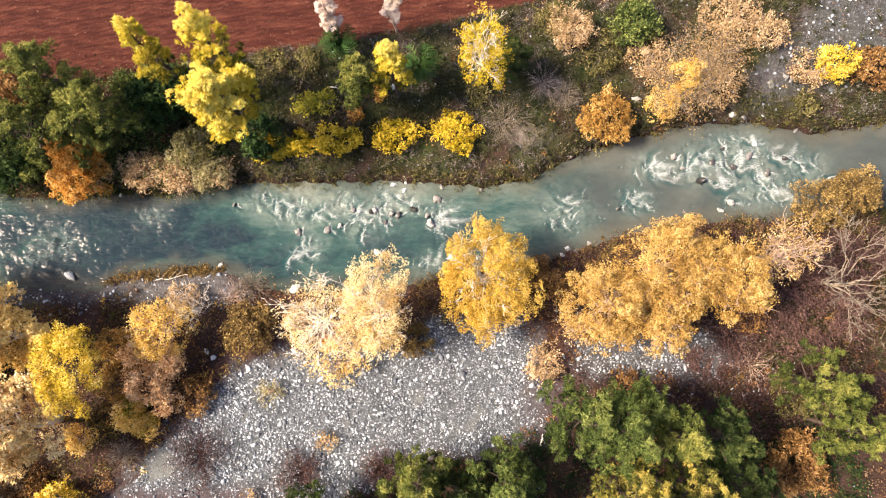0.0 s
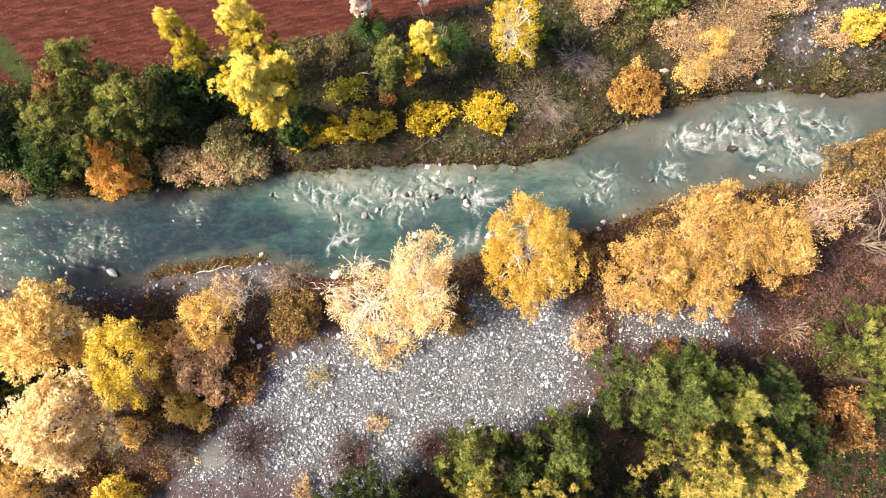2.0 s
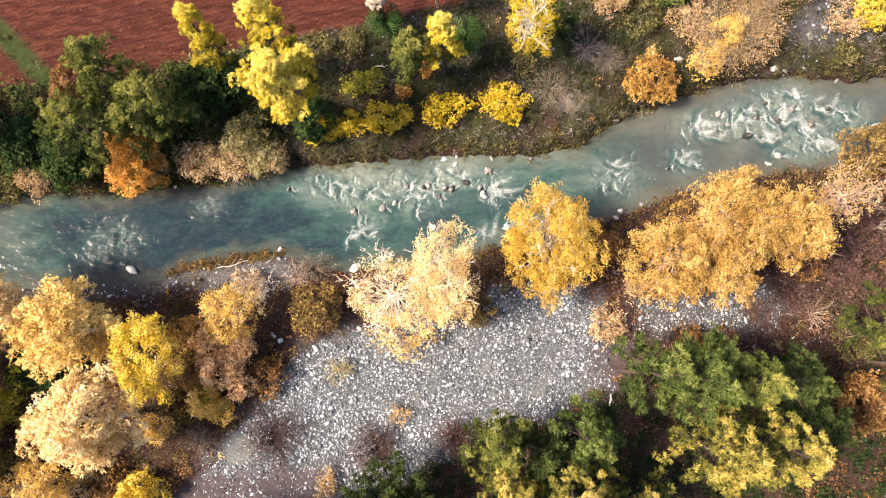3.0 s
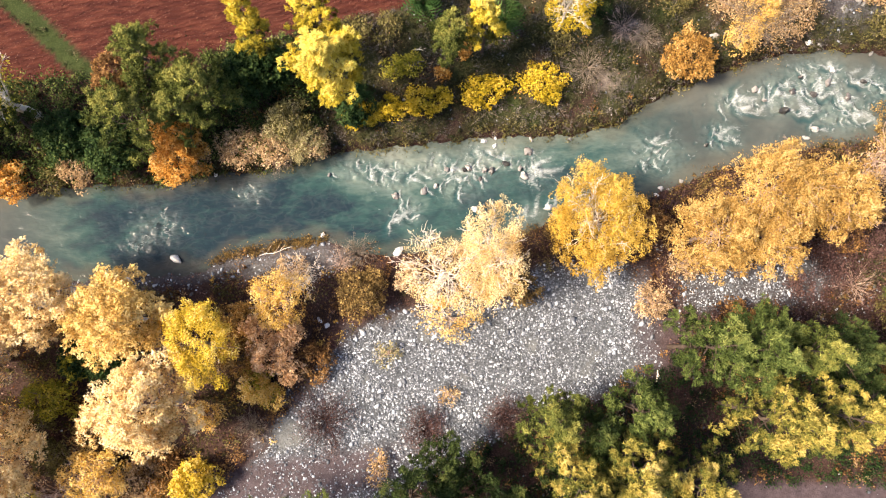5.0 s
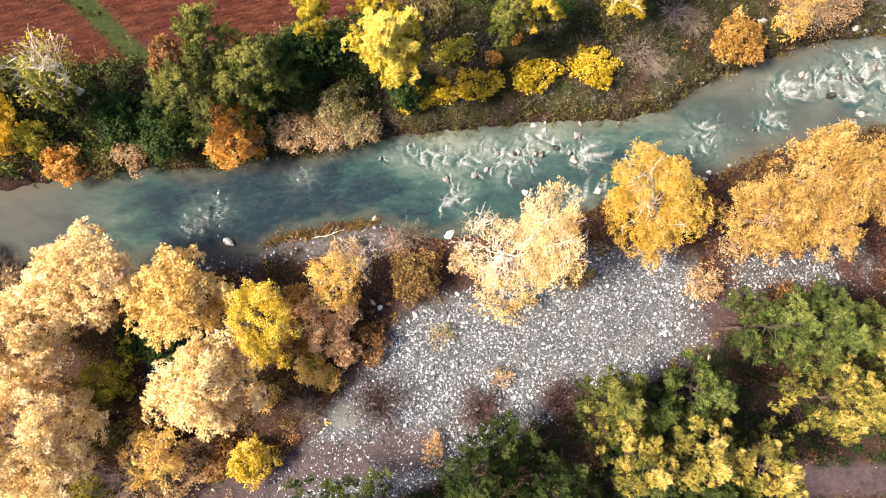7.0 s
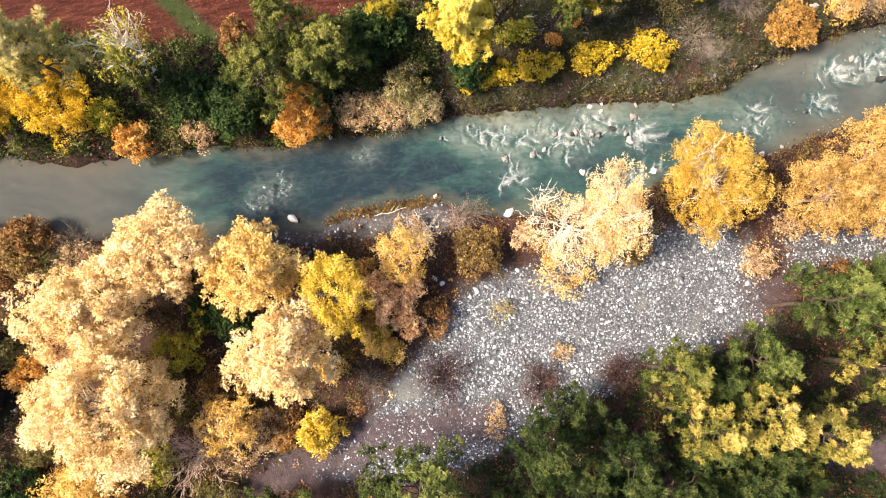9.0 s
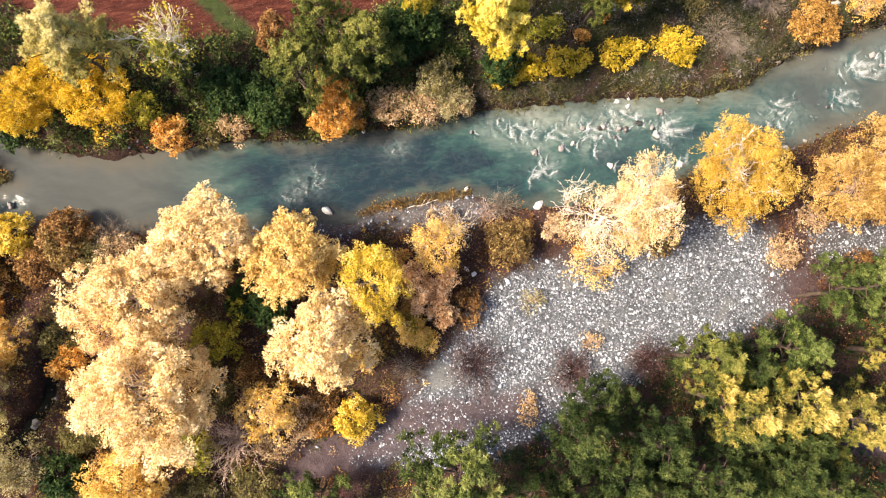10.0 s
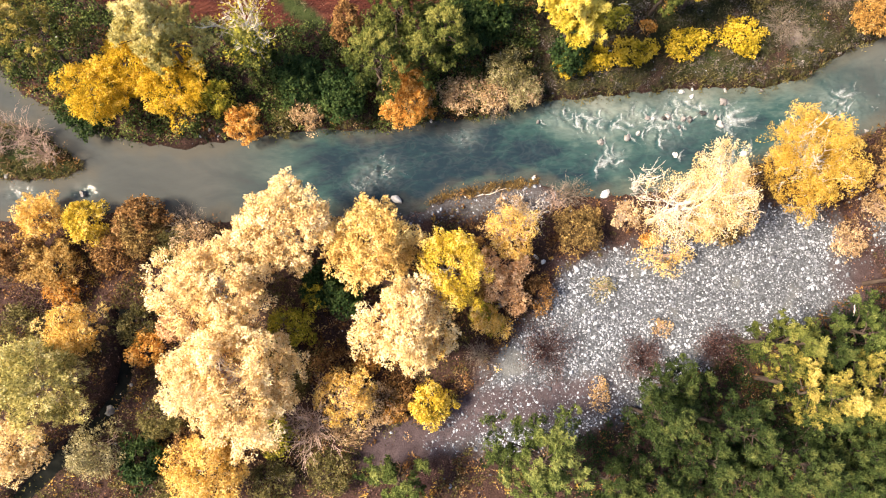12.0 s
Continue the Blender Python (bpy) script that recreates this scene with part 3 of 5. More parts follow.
    return tree


# ---------------------------------------------------------------- the lie of the land
def smooth(a, b, v):
    t = np.clip((v - a) / (b - a), 0, 1)
    return t * t * (3 - 2 * t)


NORTH_X = (-120, -75, -60, -54.4, -53, -50.3, -46.6, -41.5, -36.8, -31.2, -25.7, -22.9, -18.7, -14, -6.7, -2.5, 3.7, 7.4, 10.3, 15, 19.7, 23.9, 28.6, 34.1, 60, 120)
NORTH_Y = (70, 38, 22, 15.1, 13.6, 11.9, 9.9, 8.6, 9.2, 9.5, 9.1, 9.6, 9.6, 10.6, 10.8, 10.9, 10.6, 11.2, 12.9, 14.5, 15.6, 15.8, 15.1, 16.0, 19, 24)
SOUTH_X = (-120, -75, -54.9, -50.8, -45.4, -40.8, -38.3, -31.6, -23.4, -22.4, -18, -14.6, -12.9, -10.4, -8.3, -4, 0, 2.8, 8.2, 10.2, 14, 19.4, 22.3, 28.2, 34, 60, 120)
SOUTH_Y = (9, 6, 4.4, 4.7, 4.4, 3.6, 3.2, 3.1, 2.9, 3.9, 4.5, 4.7, 3.6, 3.2, 3.2, 3.4, 4.2, 5.0, 5.5, 6.3, 7.6, 8.5, 8.8, 8.9, 10, 13, 18)
EDGE_X = (-60, -45, -36, -30.6, -23.5, -14, -6.8, -1.9, 2.6, 7.6, 12)
EDGE_Y = (26, 19, 16.9, 16.9, 17.8, 19.6, 20.8, 21.7, 23, 24.2, 27)
WATER_Z = -0.3


def wobble(x, y, s, seed=0.0):
    """Cheap smooth unevenness in -1..1 made of crossing waves."""
    x, y = np.asarray(x, float) * s + seed, np.asarray(y, float) * s - seed * 1.7
    return (np.sin(x * 1.3 + 1.1 * np.sin(y * 0.9 + 0.4)) * np.cos(y * 1.7 - 0.8 * np.sin(x * 1.1)) +
            0.6 * np.sin(x * 2.9 - y * 2.1 + 1.3 * np.sin(y * 1.9)) + 0.35 * np.cos(x * 5.3 + y * 4.7)) / 1.95


def to_polygon(x, y, poly):
    """Signed distance to a closed outline, positive inside."""
    x, y = np.asarray(x, float), np.asarray(y, float)
    best, inside = np.full(x.shape, 1e9), np.zeros(x.shape, bool)
    for (ax, ay), (bx, by) in zip(poly, poly[1:] + poly[:1]):
        ex, ey = bx - ax, by - ay
        t = np.clip(((x - ax) * ex + (y - ay) * ey) / (ex * ex + ey * ey), 0, 1)
        best = np.minimum(best, np.hypot(x - ax - t * ex, y - ay - t * ey))
        if ey:
            inside ^= ((ay > y) != (by > y)) & (x < ex * (y - ay) / ey + ax)
    return np.where(inside, best, -best)


GRAVEL = [(-2.2, -0.5), (0.9, 1.0), (6.9, 1.0), (8.8, -2.5), (7.9, -6.6), (5.0, -7.8), (-1.3, -8.6), (-5.9, -11.5), (-12, -14), (-18, -15.2),
          (-25, -14.2), (-21, -11.3), (-19.5, -9.5), (-17.0, -6.5), (-13.2, -2.4), (-9.0, -1.2)]
GRAVEL_EAST = [(10, -0.6), (14, 0.2), (20, 1.2), (22.5, -0.5), (20, -2.6), (15, -2.8), (11, -3.4)]
GRAVEL_NORTH = [(24, 17), (28, 18), (36, 21), (60, 24), (60, 34), (31, 28), (27, 23), (23.5, 20)]
SHORE_BAR = [(-24.5, 2.2), (-22.6, 3.6), (-18, 4.3), (-14.8, 4.6), (-12.5, 2.6), (-16, 1.8), (-20, 2.0)]
SHORE_WEST = [(-34, 2.2), (-29, 3.3), (-24, 3.1), (-24, 2.0), (-30, 1.6)]
ISLAND = [(-48.4, 7.6), (-50.5, 6.9), (-54, 7.0), (-64, 9), (-72, 20), (-64, 20), (-57, 13.2), (-54.5, 11.8), (-51.8, 10.8), (-49.6, 9.0)]
BROOK = [(-46.4, -3), (-45.9, -6), (-46.8, -9), (-48.8, -11.2), (-51.4, -13.2), (-56, -17.6), (-56.4, -19), (-50.9, -14.6), (-47.7, -11.9), (-45.7, -9), (-44.9, -6), (-45.3, -3)]


def masks(x, y):
    """Height and ground cover of the land at x, y."""
    x, y = np.asarray(x, float), np.asarray(y, float)
    n = np.interp(x, NORTH_X, NORTH_Y) + 0.22 * wobble(x, y * 0, 1.6, 2.0)
    s = np.interp(x, SOUTH_X, SOUTH_Y) + 0.18 * wobble(x, y * 0, 1.9, 5.0)
    e = np.interp(x, EDGE_X, EDGE_Y) + 0.15 * wobble(x, y * 0, 2.2, 3.0)
    up, down = y - n, s - y
    isl = to_polygon(x, y, ISLAND) + 0.15 * wobble(x, y, 2.0)
    river = np.minimum(np.minimum(-up, -down), -isl)
    z = WATER_Z - 0.10 - 0.7 * smooth(0, 1.6, river)
    bank_n = WATER_Z - 0.08 + 0.95 * smooth(-0.1, 1.3, up) + 0.85 * smooth(1.0, 8.0, up)
    bank_s = WATER_Z - 0.08 + 0.42 * smooth(-0.1, 1.5, down) + 0.5 * smooth(1.0, 16.0, down)
    z = np.where(up > 0, bank_n, np.where(down > 0, bank_s, z))
    z = np.where(isl > 0, WATER_Z - 0.05 + 0.5 * smooth(0, 1.0, isl), z)
    brook = to_polygon(x, y, BROOK)
    z = z - 1.1 * smooth(-0.6, 0.3, brook)
    field = smooth(-0.1, 0.35, y - e) * smooth(12, 9, x)
    land = smooth(0.1, 0.6, -river)
    z = z + land * (1 - field) * (0.10 * wobble(x, y, 0.9) + 0.06 * wobble(x, y, 2.7, 4.0))
    z = z + field * (0.05 * wobble(x, y, 1.8) - 0.12)
    # valley sides, far out
    far = np.hypot((x + 10) / 1.25, y)
    z = z + 30 * smooth(110, 420, far) + 10 * smooth(90, 300, far) * wobble(x, y, 0.013, 1.0) * smooth(0, 6, -river)
    ridge = wobble(x, y, 1.1, 8.0) * 0.7
    gravel = np.maximum.reduce([smooth(-0.9, 0.9, to_polygon(x, y, GRAVEL) + ridge),
                                0.66 * smooth(-0.8, 0.8, to_polygon(x, y, GRAVEL_EAST) + ridge),
                                0.5 * smooth(-0.8, 0.8, to_polygon(x, y, GRAVEL_NORTH) + ridge),
                                0.6 * smooth(-0.3, 0.3, to_polygon(x, y, SHORE_BAR) + ridge * 0.4),
                                0.5 * smooth(-0.3, 0.3, to_polygon(x, y, SHORE_WEST) + ridge * 0.4)])
    path = np.abs(y + 13.3 - 0.16 * (x + 24) + 0.4 * np.sin(x * 0.4)) / (2.1 + 0.5 * wobble(x, y, 0.9, 6.0))
    dirt = 0.9 * smooth(1.0, 0.45, path) * smooth(-31, -27, x) * smooth(-8, -13, x)
    path2 = np.abs(y + 16.2 + 0.10 * (x - 17)) / 1.5
    dirt = np.maximum(dirt, smooth(1.0, 0.5, path2) * smooth(9, 12, x) * smooth(26, 22, x))
    dirt = np.maximum(dirt, 0.65 * smooth(1.15, 0.5, np.hypot((x - 8.4) / 2.3, (y + 4.4) / 3.6) + 0.25 * wobble(x, y, 1.1, 9.0)))
    dust = np.maximum(smooth(1.3, 0.3, np.hypot((x - 6.9) / 1.4, y - 14.3)), smooth(1.3, 0.3, np.hypot((x - 8.8) / 1.6, y - 17.7)))
    sa = ((x + 30.6) * -0.67 + (y - 17.2) * 0.74)
    sb = np.abs((x + 30.6) * 0.74 + (y - 17.2) * 0.67)
    strip = smooth(0.95, 0.65, sb + 0.12 * wobble(x, y, 3)) * smooth(-1, 0, sa)
    soil = field * (1 - strip)
    grass = np.clip(smooth(0.2, 1.0, up) * (0.55 + 0.6 * wobble(x, y, 0.55, 3.0)) * smooth(-20, -12, x), 0, 1)
    grass = np.maximum(grass, strip * field)
    z = z + 0.15 * strip * field * (0.5 + wobble(x, y, 2.3, 1.0))
    grass = np.maximum(grass, smooth(0.2, 0.5, isl))
    wet = np.maximum(smooth(-0.55, -0.05, river), smooth(-0.5, 0.3, brook))
    still_pool = np.maximum(smooth(1.25, 0.75, np.hypot((x + 18.2) / 1.3, y + 9.0) + 0.3 * wobble(x, y, 1.6, 2.0)),
                            smooth(1.2, 0.7, np.hypot((x + 12.2) / 1.1, (y + 0.9) / 0.6) + 0.3 * wobble(x, y, 1.6, 5.0)))
    bald = smooth(0.42, 0.75, 0.62 * wobble(x, y, 0.55, 4.4) + 0.5 * wobble(x, y, 1.5, 7.0))
    silt = np.maximum(still_pool, 0.8 * bald) * gravel
    sand = smooth(-0.2, 0.5, to_polygon(x, y, SHORE_BAR) + ridge * 0.3)
    return z, dict(gravel=gravel * (1 - field), dust=np.maximum(0.85 * dust, 0.1 * sand), dirt=dirt, soil=soil, grass=grass * (1 - gravel), wet=wet, silt=silt), river, field, brook


def ground_z(x, y):
    return float(masks(np.array([x]), np.array([y]))[0][0])


def axis(lo, hi, step, out):
    inner = np.arange(lo, hi + step / 2, step)
    grow = step * 1.22 ** np.arange(1, 60)
    grow = np.cumsum(grow)
    grow = np.append(grow[grow < out], out)
    return np.concatenate([lo - grow[::-1], inner, hi + grow])


def sheet(name, xs, ys, material):
    gx, gy = np.meshgrid(xs, ys)
    z, cover, river, field, brook = masks(gx.ravel(), gy.ravel())
    v = np.stack([gx.ravel(), gy.ravel(), z], -1)
    i, j = np.meshgrid(np.arange(len(ys) - 1), np.arange(len(xs) - 1), indexing="ij")
    a = i * len(xs) + j
    f = np.stack([a, a + 1, a + 1 + len(xs), a + len(xs)], -1).reshape(-1, 4)
    me = mesh_from(name, v, f, material, smooth=True)
    for key, value in cover.items():
        at = me.attributes.new(key, "FLOAT", "POINT")
        at.data.foreach_set("value", np.asarray(value, np.float32))
    return me


ground = tagged(new("ground", sheet("ground", axis(-62, 42, 0.36, 800), axis(-24, 33, 0.34, 800), ground_material())),
                "leaf-strewn river flat with gravel bar and ploughed red field", "ground", kind="structure")

# ---------------------------------------------------------------- the river
RAPIDS = [(-27.9, 5.2, 0.9), (-6.2, 9.4, 1.2), (-2.9, 9.6, 1.8), (-4.5, 8.2, 1.6), (0.8, 8.4, 1.2), (-8.7, 6.0, 1.0), (0.0, 4.8, 1.0), (16.2, 12.5, 1.1), (9.9, 8.6, 1.8), (22.6, 13.7, 2.4),
          (24.1, 11.2, 2.2), (19.6, 12.8, 1.6), (-26.7, 6.1, 1.2), (-9.9, 9.1, 1.6), (14.9, 9.9, 1.2), (-12.5, 9.6, 1.2), (-48.7, 5.9, 0.7), (-20.0, 8.2, 0.9), (27.5, 12.5, 1.6), (-53.5, 6.2, 1.0)]

BOULDERS_RIVER = [(-6.5, 7.7, 0.32), (-2.7, 10.8, 0.34), (-1.9, 10.4, 0.22), (-1.8, 11.0, 0.2), (0.0, 8.0, 0.5), (0.8, 10.7, 0.24), (3.7, 10.5, 0.26),
                  (-3.8, 5.8, 0.32), (24.1, 14.4, 0.30), (22.1, 9.9, 0.44), (21.3, 9.3, 0.32), (10.6, 6.1, 0.36), (10.0, 6.3, 0.26), (11.6, 6.7, 0.26),
                  (9.6, 5.8, 0.26), (27.2, 15.4, 0.28), (1.6, 5.5, 0.45), (-23.5, 10.1, 0.32), (-22.4, 9.8, 0.32), (-14.2, 9.1, 0.2), (-14.9, 4.7, 0.26),
                  (-54.3, 7.7, 0.5), (-46.1, 10.8, 0.36), (-41.7, 9.3, 0.22)]
BOULDERS_DARK = [(20.8, 12.9, 0.25), (22.4, 12.6, 0.3), (23.6, 13.4, 0.28), (21.6, 14.0, 0.22), (24.9, 12.2, 0.3), (26.3, 13.3, 0.26), (18.6, 12.4, 0.2), (-1.2, 9.0, 0.25), (-0.2, 8.6, 0.2), (-3.2, 8.0, 0.22), (-5.6, 8.9, 0.2),
                 (18.0, 13.3, 0.26), (19.9, 11.5, 0.36), (-2.3, 8.5, 0.28), (-4.0, 8.9, 0.26), (-7.4, 7.4, 0.34), (-4.3, 8.8, 0.22), (-48.8, 5.8, 0.32), (-9.5, 7.2, 0.32), (0.5, 9.8, 0.34), (-2.8, 8.6, 0.26), (13.8, 9.3, 0.2)]
BOULDERS_LAND = [(25.0, 18.6, 0.45), (26.0, 19.1, 0.32), (26.5, 18.9, 0.32), (24.5, 21.5, 0.24), (24.7, 20.7, 0.28), (22.2, 16.4, 0.36), (23.2, 16.3, 0.32), (15.0, 17.2, 0.41),
                 (-22.5, -3.7, 0.28), (-18.4, -4.8, 0.32), (-47.0, -10.3, 0.8), (-46.2, -9.2, 0.28),
                 (-46.4, -8.8, 0.24), (-45.2, -8.5, 0.28), (-39.1, 9.9, 0.2), (-33.8, 9.7, 0.24), (-36.3, 9.6, 0.18), (-50.4, 11.8, 0.2), (23.0, 19.6, 0.3)]


def river_water():
    xs = np.concatenate([np.arange(-118, -60, 2.0), np.arange(-58, -32, 0.2), np.arange(-32, 36, 0.085), np.arange(36.2, 118, 2.0)])
    w = np.linspace(0, 1, 106)
    n, s = np.interp(xs, NORTH_X, NORTH_Y) + 1.0, np.interp(xs, SOUTH_X, SOUTH_Y) - 1.0
    gx = np.repeat(xs[:, None], len(w), 1).ravel()
    gy = (s[:, None] + (n - s)[:, None] * w[None]).ravel()
    rapid = np.zeros_like(gx)
    for x, y, r in RAPIDS:
        rapid = np.maximum(rapid, np.exp(-(((gx - x) / (r * 1.15)) ** 2 + ((gy - y) / r) ** 2)))
    chop = np.array([noise.turbulence(Vector((x * 1.5, y * 2.0, 0)), 3, False) for x, y in zip(gx, gy)])
    chop2 = np.array([noise.noise(Vector((x * 0.9 + 0.8 * y, y * 1.3, 3.1))) for x, y in zip(gx, gy)])
    depth_in = masks(gx, gy)[2]
    edge = smooth(0.0, 1.2, depth_in)
    shallow = smooth(1.3, 0.1, depth_in + 0.45 * wobble(gx, gy, 0.8, 3.0)) * 0.38
    z = WATER_Z + (0.012 + 0.16 * rapid) * (chop - 0.6) * edge + (0.02 + 0.09 * rapid) * chop2 * edge
    foam = np.zeros_like(gx)
    rows, width = len(xs), len(w)
    GX, GY, FO = gx.reshape(rows, width), gy.reshape(rows, width), foam.reshape(rows, width)
    HO = np.zeros_like(FO)
    spots = []
    for x, y, r in RAPIDS:
        for k in range(int(2.6 * r * r) + 3):
            spots.append((x + rng.normal(0, 0.6 * r), y + rng.normal(0, 0.45 * r), rng.uniform(0.25, 0.62), rng.uniform(0.45, 1.0)))
        for k in range(int(5 * r * r) + 6):
            spots.append((x + rng.normal(0, 0.7 * r), y + rng.normal(0, 0.55 * r), rng.uniform(0.12, 0.32), rng.uniform(0.25, 0.7)))
    for x, y, size in ((16.4, 12.6, 1.0), (17.0, 11.7, 0.8), (19.6, 13.0, 0.9), (21.6, 11.0, 1.0), (23.0, 12.4, 1.1), (24.6, 11.4, 1.2), (25.8, 13.2, 0.9), (23.8, 14.6, 0.8), (1.0, 8.1, 0.8), (0.2, 5.0, 0.7), (-2.2, 9.8, 0.7),
                       (0.8, 8.4, 0.75), (-5.2, 8.8, 0.7), (-3.3, 10.3, 0.7), (-9.9, 5.4, 0.8), (1.7, 5.5, 0.6), (-10.2, 9.0, 0.6), (-8.2, 8.6, 0.6), (14.8, 9.9, 0.7), (10.0, 9.7, 0.6)):
        spots.append((x, y, size * 1.3, 1.0))
    for x, y, r in BOULDERS_RIVER + BOULDERS_DARK:
        spots.append((x + 0.35, y + rng.normal(0, 0.1), r * 1.5, 0.9))
    for k in range(420):
        x = rng.uniform(-30, 34)
        spots.append((x, rng.uniform(np.interp(x, SOUTH_X, SOUTH_Y), np.interp(x, NORTH_X, NORTH_Y)), rng.uniform(0.12, 0.4), rng.uniform(0.08, 0.3)))
    for x, y, size, power in spots:
        a, b_ = np.searchsorted(xs, (x - 2.0, x + 4.0))
        if b_ - a < 2:
            continue
        turn = math.pi + rng.normal(0.2, 0.6)
        dx, dy = GX[a:b_] - x, GY[a:b_] - y
        u, q = dx * math.cos(turn) + dy * math.sin(turn), -dx * math.sin(turn) + dy * math.cos(turn)
        crook = rng.normal(0, 0.5)
        arc = u + (q * q) * (0.9 / size) * 0.5 - crook * q + 0.06 * np.sin(q * 9 / size + x) * size
        lip = (1.0 if size < 0.66 else 0.7) * np.exp(-(arc / (0.05 + 0.07 * size)) ** 2 - (q / size) ** 2)
        comb = 0.55 + 0.45 * np.sin(q * (7.0 / size) + 1.5 * np.sin(u * 2.2 + y) + x)
        tail = (0.45 if size < 0.66 else 0.85) * np.exp(-np.clip(-arc, 0, 9) / (1.7 * size)) * (arc < 0) * np.exp(-(q / (size * 0.75)) ** 2) * comb
        FO[a:b_] = np.maximum(FO[a:b_], power * np.maximum(lip, tail))
        dip = np.exp(-((arc - 0.12 - 0.22 * size) / (0.08 + 0.14 * size)) ** 2 - (q / (size * 1.1)) ** 2)
        HO[a:b_] = np.maximum(HO[a:b_], power * dip)
    foam = np.clip(FO.ravel(), 0, 1.3) * edge * (0.55 + 0.45 * smooth(-18, -11, gx))
    hollow = np.clip(HO.ravel(), 0, 1) * edge
    z = z + 0.07 * foam * edge - 0.05 * hollow
    i, j = np.meshgrid(np.arange(len(xs) - 1), np.arange(len(w) - 1), indexing="ij")
    a = i * len(w) + j
    f = np.stack([a, a + len(w), a + len(w) + 1, a + 1], -1).reshape(-1, 4)
    me = mesh_from("water", np.stack([gx, gy, z], -1), f, water_material(), smooth=True)
    still = smooth(-29, -40, gx) * 0.85 + 0.75 * smooth(4, 14, gx) * (1 - 0.8 * rapid)
    # only sets how dark the water colour is; darkest about x = -24
    depth = 0.35 + 0.55 * np.exp(-((gx + 6) / 14) ** 2 - ((gy - np.interp(gx, SOUTH_X, SOUTH_Y) - 2.2) / 2.2) ** 2) + 0.72 * np.exp(-((gx + 24) / 9) ** 2) - 0.10 * smooth(-16, -10, gx) * smooth(4, -4, gx)
    for key, value in (("rapid", rapid), ("foam", foam), ("hollow", hollow), ("shallow", shallow), ("still", np.clip(still, 0, 1)), ("deep", depth)):
        at = me.attributes.new(key, "FLOAT", "POINT")
        at.data.foreach_set("value", np.asarray(value, np.float32))
    return tagged(new("water", me), "cloudy teal river with broken white rapids", "river", kind="structure")


river_water()


def brook_water():
    """The narrow dark brook that winds between the trees to the west."""
    m, n, l, b = node_material("brook_water")
    t = texture(n, l, "ShaderNodeTexNoise", 1.2, detail=4)
    l.new(ramp(n, l, t.outputs["Fac"], ((0.3, (0.003, 0.004, 0.004)), (0.7, (0.010, 0.011, 0.010)))).outputs["Color"], b.inputs["Base Color"])
    b.inputs["Roughness"].default_value, b.inputs["Specular IOR Level"].default_value = 0.3, 0.0
    bump(n, l, b, t.outputs["Fac"], 0.3, 0.03)
    half = len(BROOK) // 2
    west, east = np.array(BROOK[:half]), np.array(BROOK[half:][::-1])
    t = np.linspace(0, half - 1, 60)
    k = np.arange(half)
    p = np.stack([np.interp(t, k, west[:, 0]), np.interp(t, k, west[:, 1])], -1)
    q = np.stack([np.interp(t, k, east[:, 0]), np.interp(t, k, east[:, 1])], -1)
    rows = np.stack([p + (q - p) * w for w in np.linspace(-0.35, 1.35, 7)], 1).reshape(-1, 2)
    z = -0.36 + 0.015 * wobble(rows[:, 0], rows[:, 1], 2.0)
    i, j = np.meshgrid(np.arange(59), np.arange(6), indexing="ij")
    a = i * 7 + j
    f = np.stack([a, a + 7, a + 8, a + 1], -1).reshape(-1, 4)
    me = mesh_from("brook", np.column_stack([rows, z]), f, m, smooth=True)
    tagged(new("brook", me), "narrow black brook winding between the trees", "brook", kind="structure")


brook_water()


# ---------------------------------------------------------------- stones
def rock_mesh(name, seed, material, rough=0.6, level=2):
    bm = bmesh.new()
    bmesh.ops.create_icosphere(bm, subdivisions=level, radius=1.0)
    for v in bm.verts:
        k = 1 + rough * noise.noise(v.co * 1.1 + Vector((seed * 3.7, seed, 0))) + rough * 0.6 * noise.noise(v.co * 2.6 + Vector((0, seed * 2.1, 5)))
        v.co *= k
        v.co.z = max(v.co.z * 0.72, -0.35)
    me = bpy.data.meshes.new(name)
    bm.to_mesh(me)
    bm.free()
    me.materials.append(material)
    me.polygons.foreach_set("use_smooth", np.zeros(len(me.polygons), bool))
    return me


def boulders(spots, material, label, group, in_water):
    shapes = [rock_mesh("boulder", s + len(spots), material) for s in range(5)]
    for k, (x, y, r) in enumerate(spots):
        ob = new("boulder", shapes[k % 5])
        z = (WATER_Z - 0.02) if in_water else ground_z(x, y)
        ob.matrix_basis = pose(x, y, z + 0.05 * r, 0, 0, rng.uniform(0, 360)) @ Matrix.Diagonal((r * rng.uniform(0.6, 0.85), r * rng.uniform(0.4, 0.65), r * rng.uniform(0.7, 0.9), 1))
        tagged(ob, label, "boulder", group)


boulders(BOULDERS_RIVER, BOULDER, "pale limestone boulder standing in the river current", "boulders in the river", True)
boulders([(x, y, 1.35 * r) for x, y, r in BOULDERS_DARK], WET_ROCK, "dark wet rock awash in the rapids", "wet rocks in the rapids", True)
boulders([(-25.5, 3.8, 0.66), (-9.6, 3.1, 0.46)], CHALK, "chalk white boulder standing in the shallows", "boulders in the river", True)
boulders([(-22.0, -2.0, 0.4), (-15.4, -1.4, 0.34), (-14.9, -1.8, 0.34)], CHALK, "chalk white boulder on the leafy ground", "boulders on the banks", False)
boulders(BOULDERS_LAND, BOULDER, "pale rounded boulder lying on the river bank", "boulders on the banks", False)


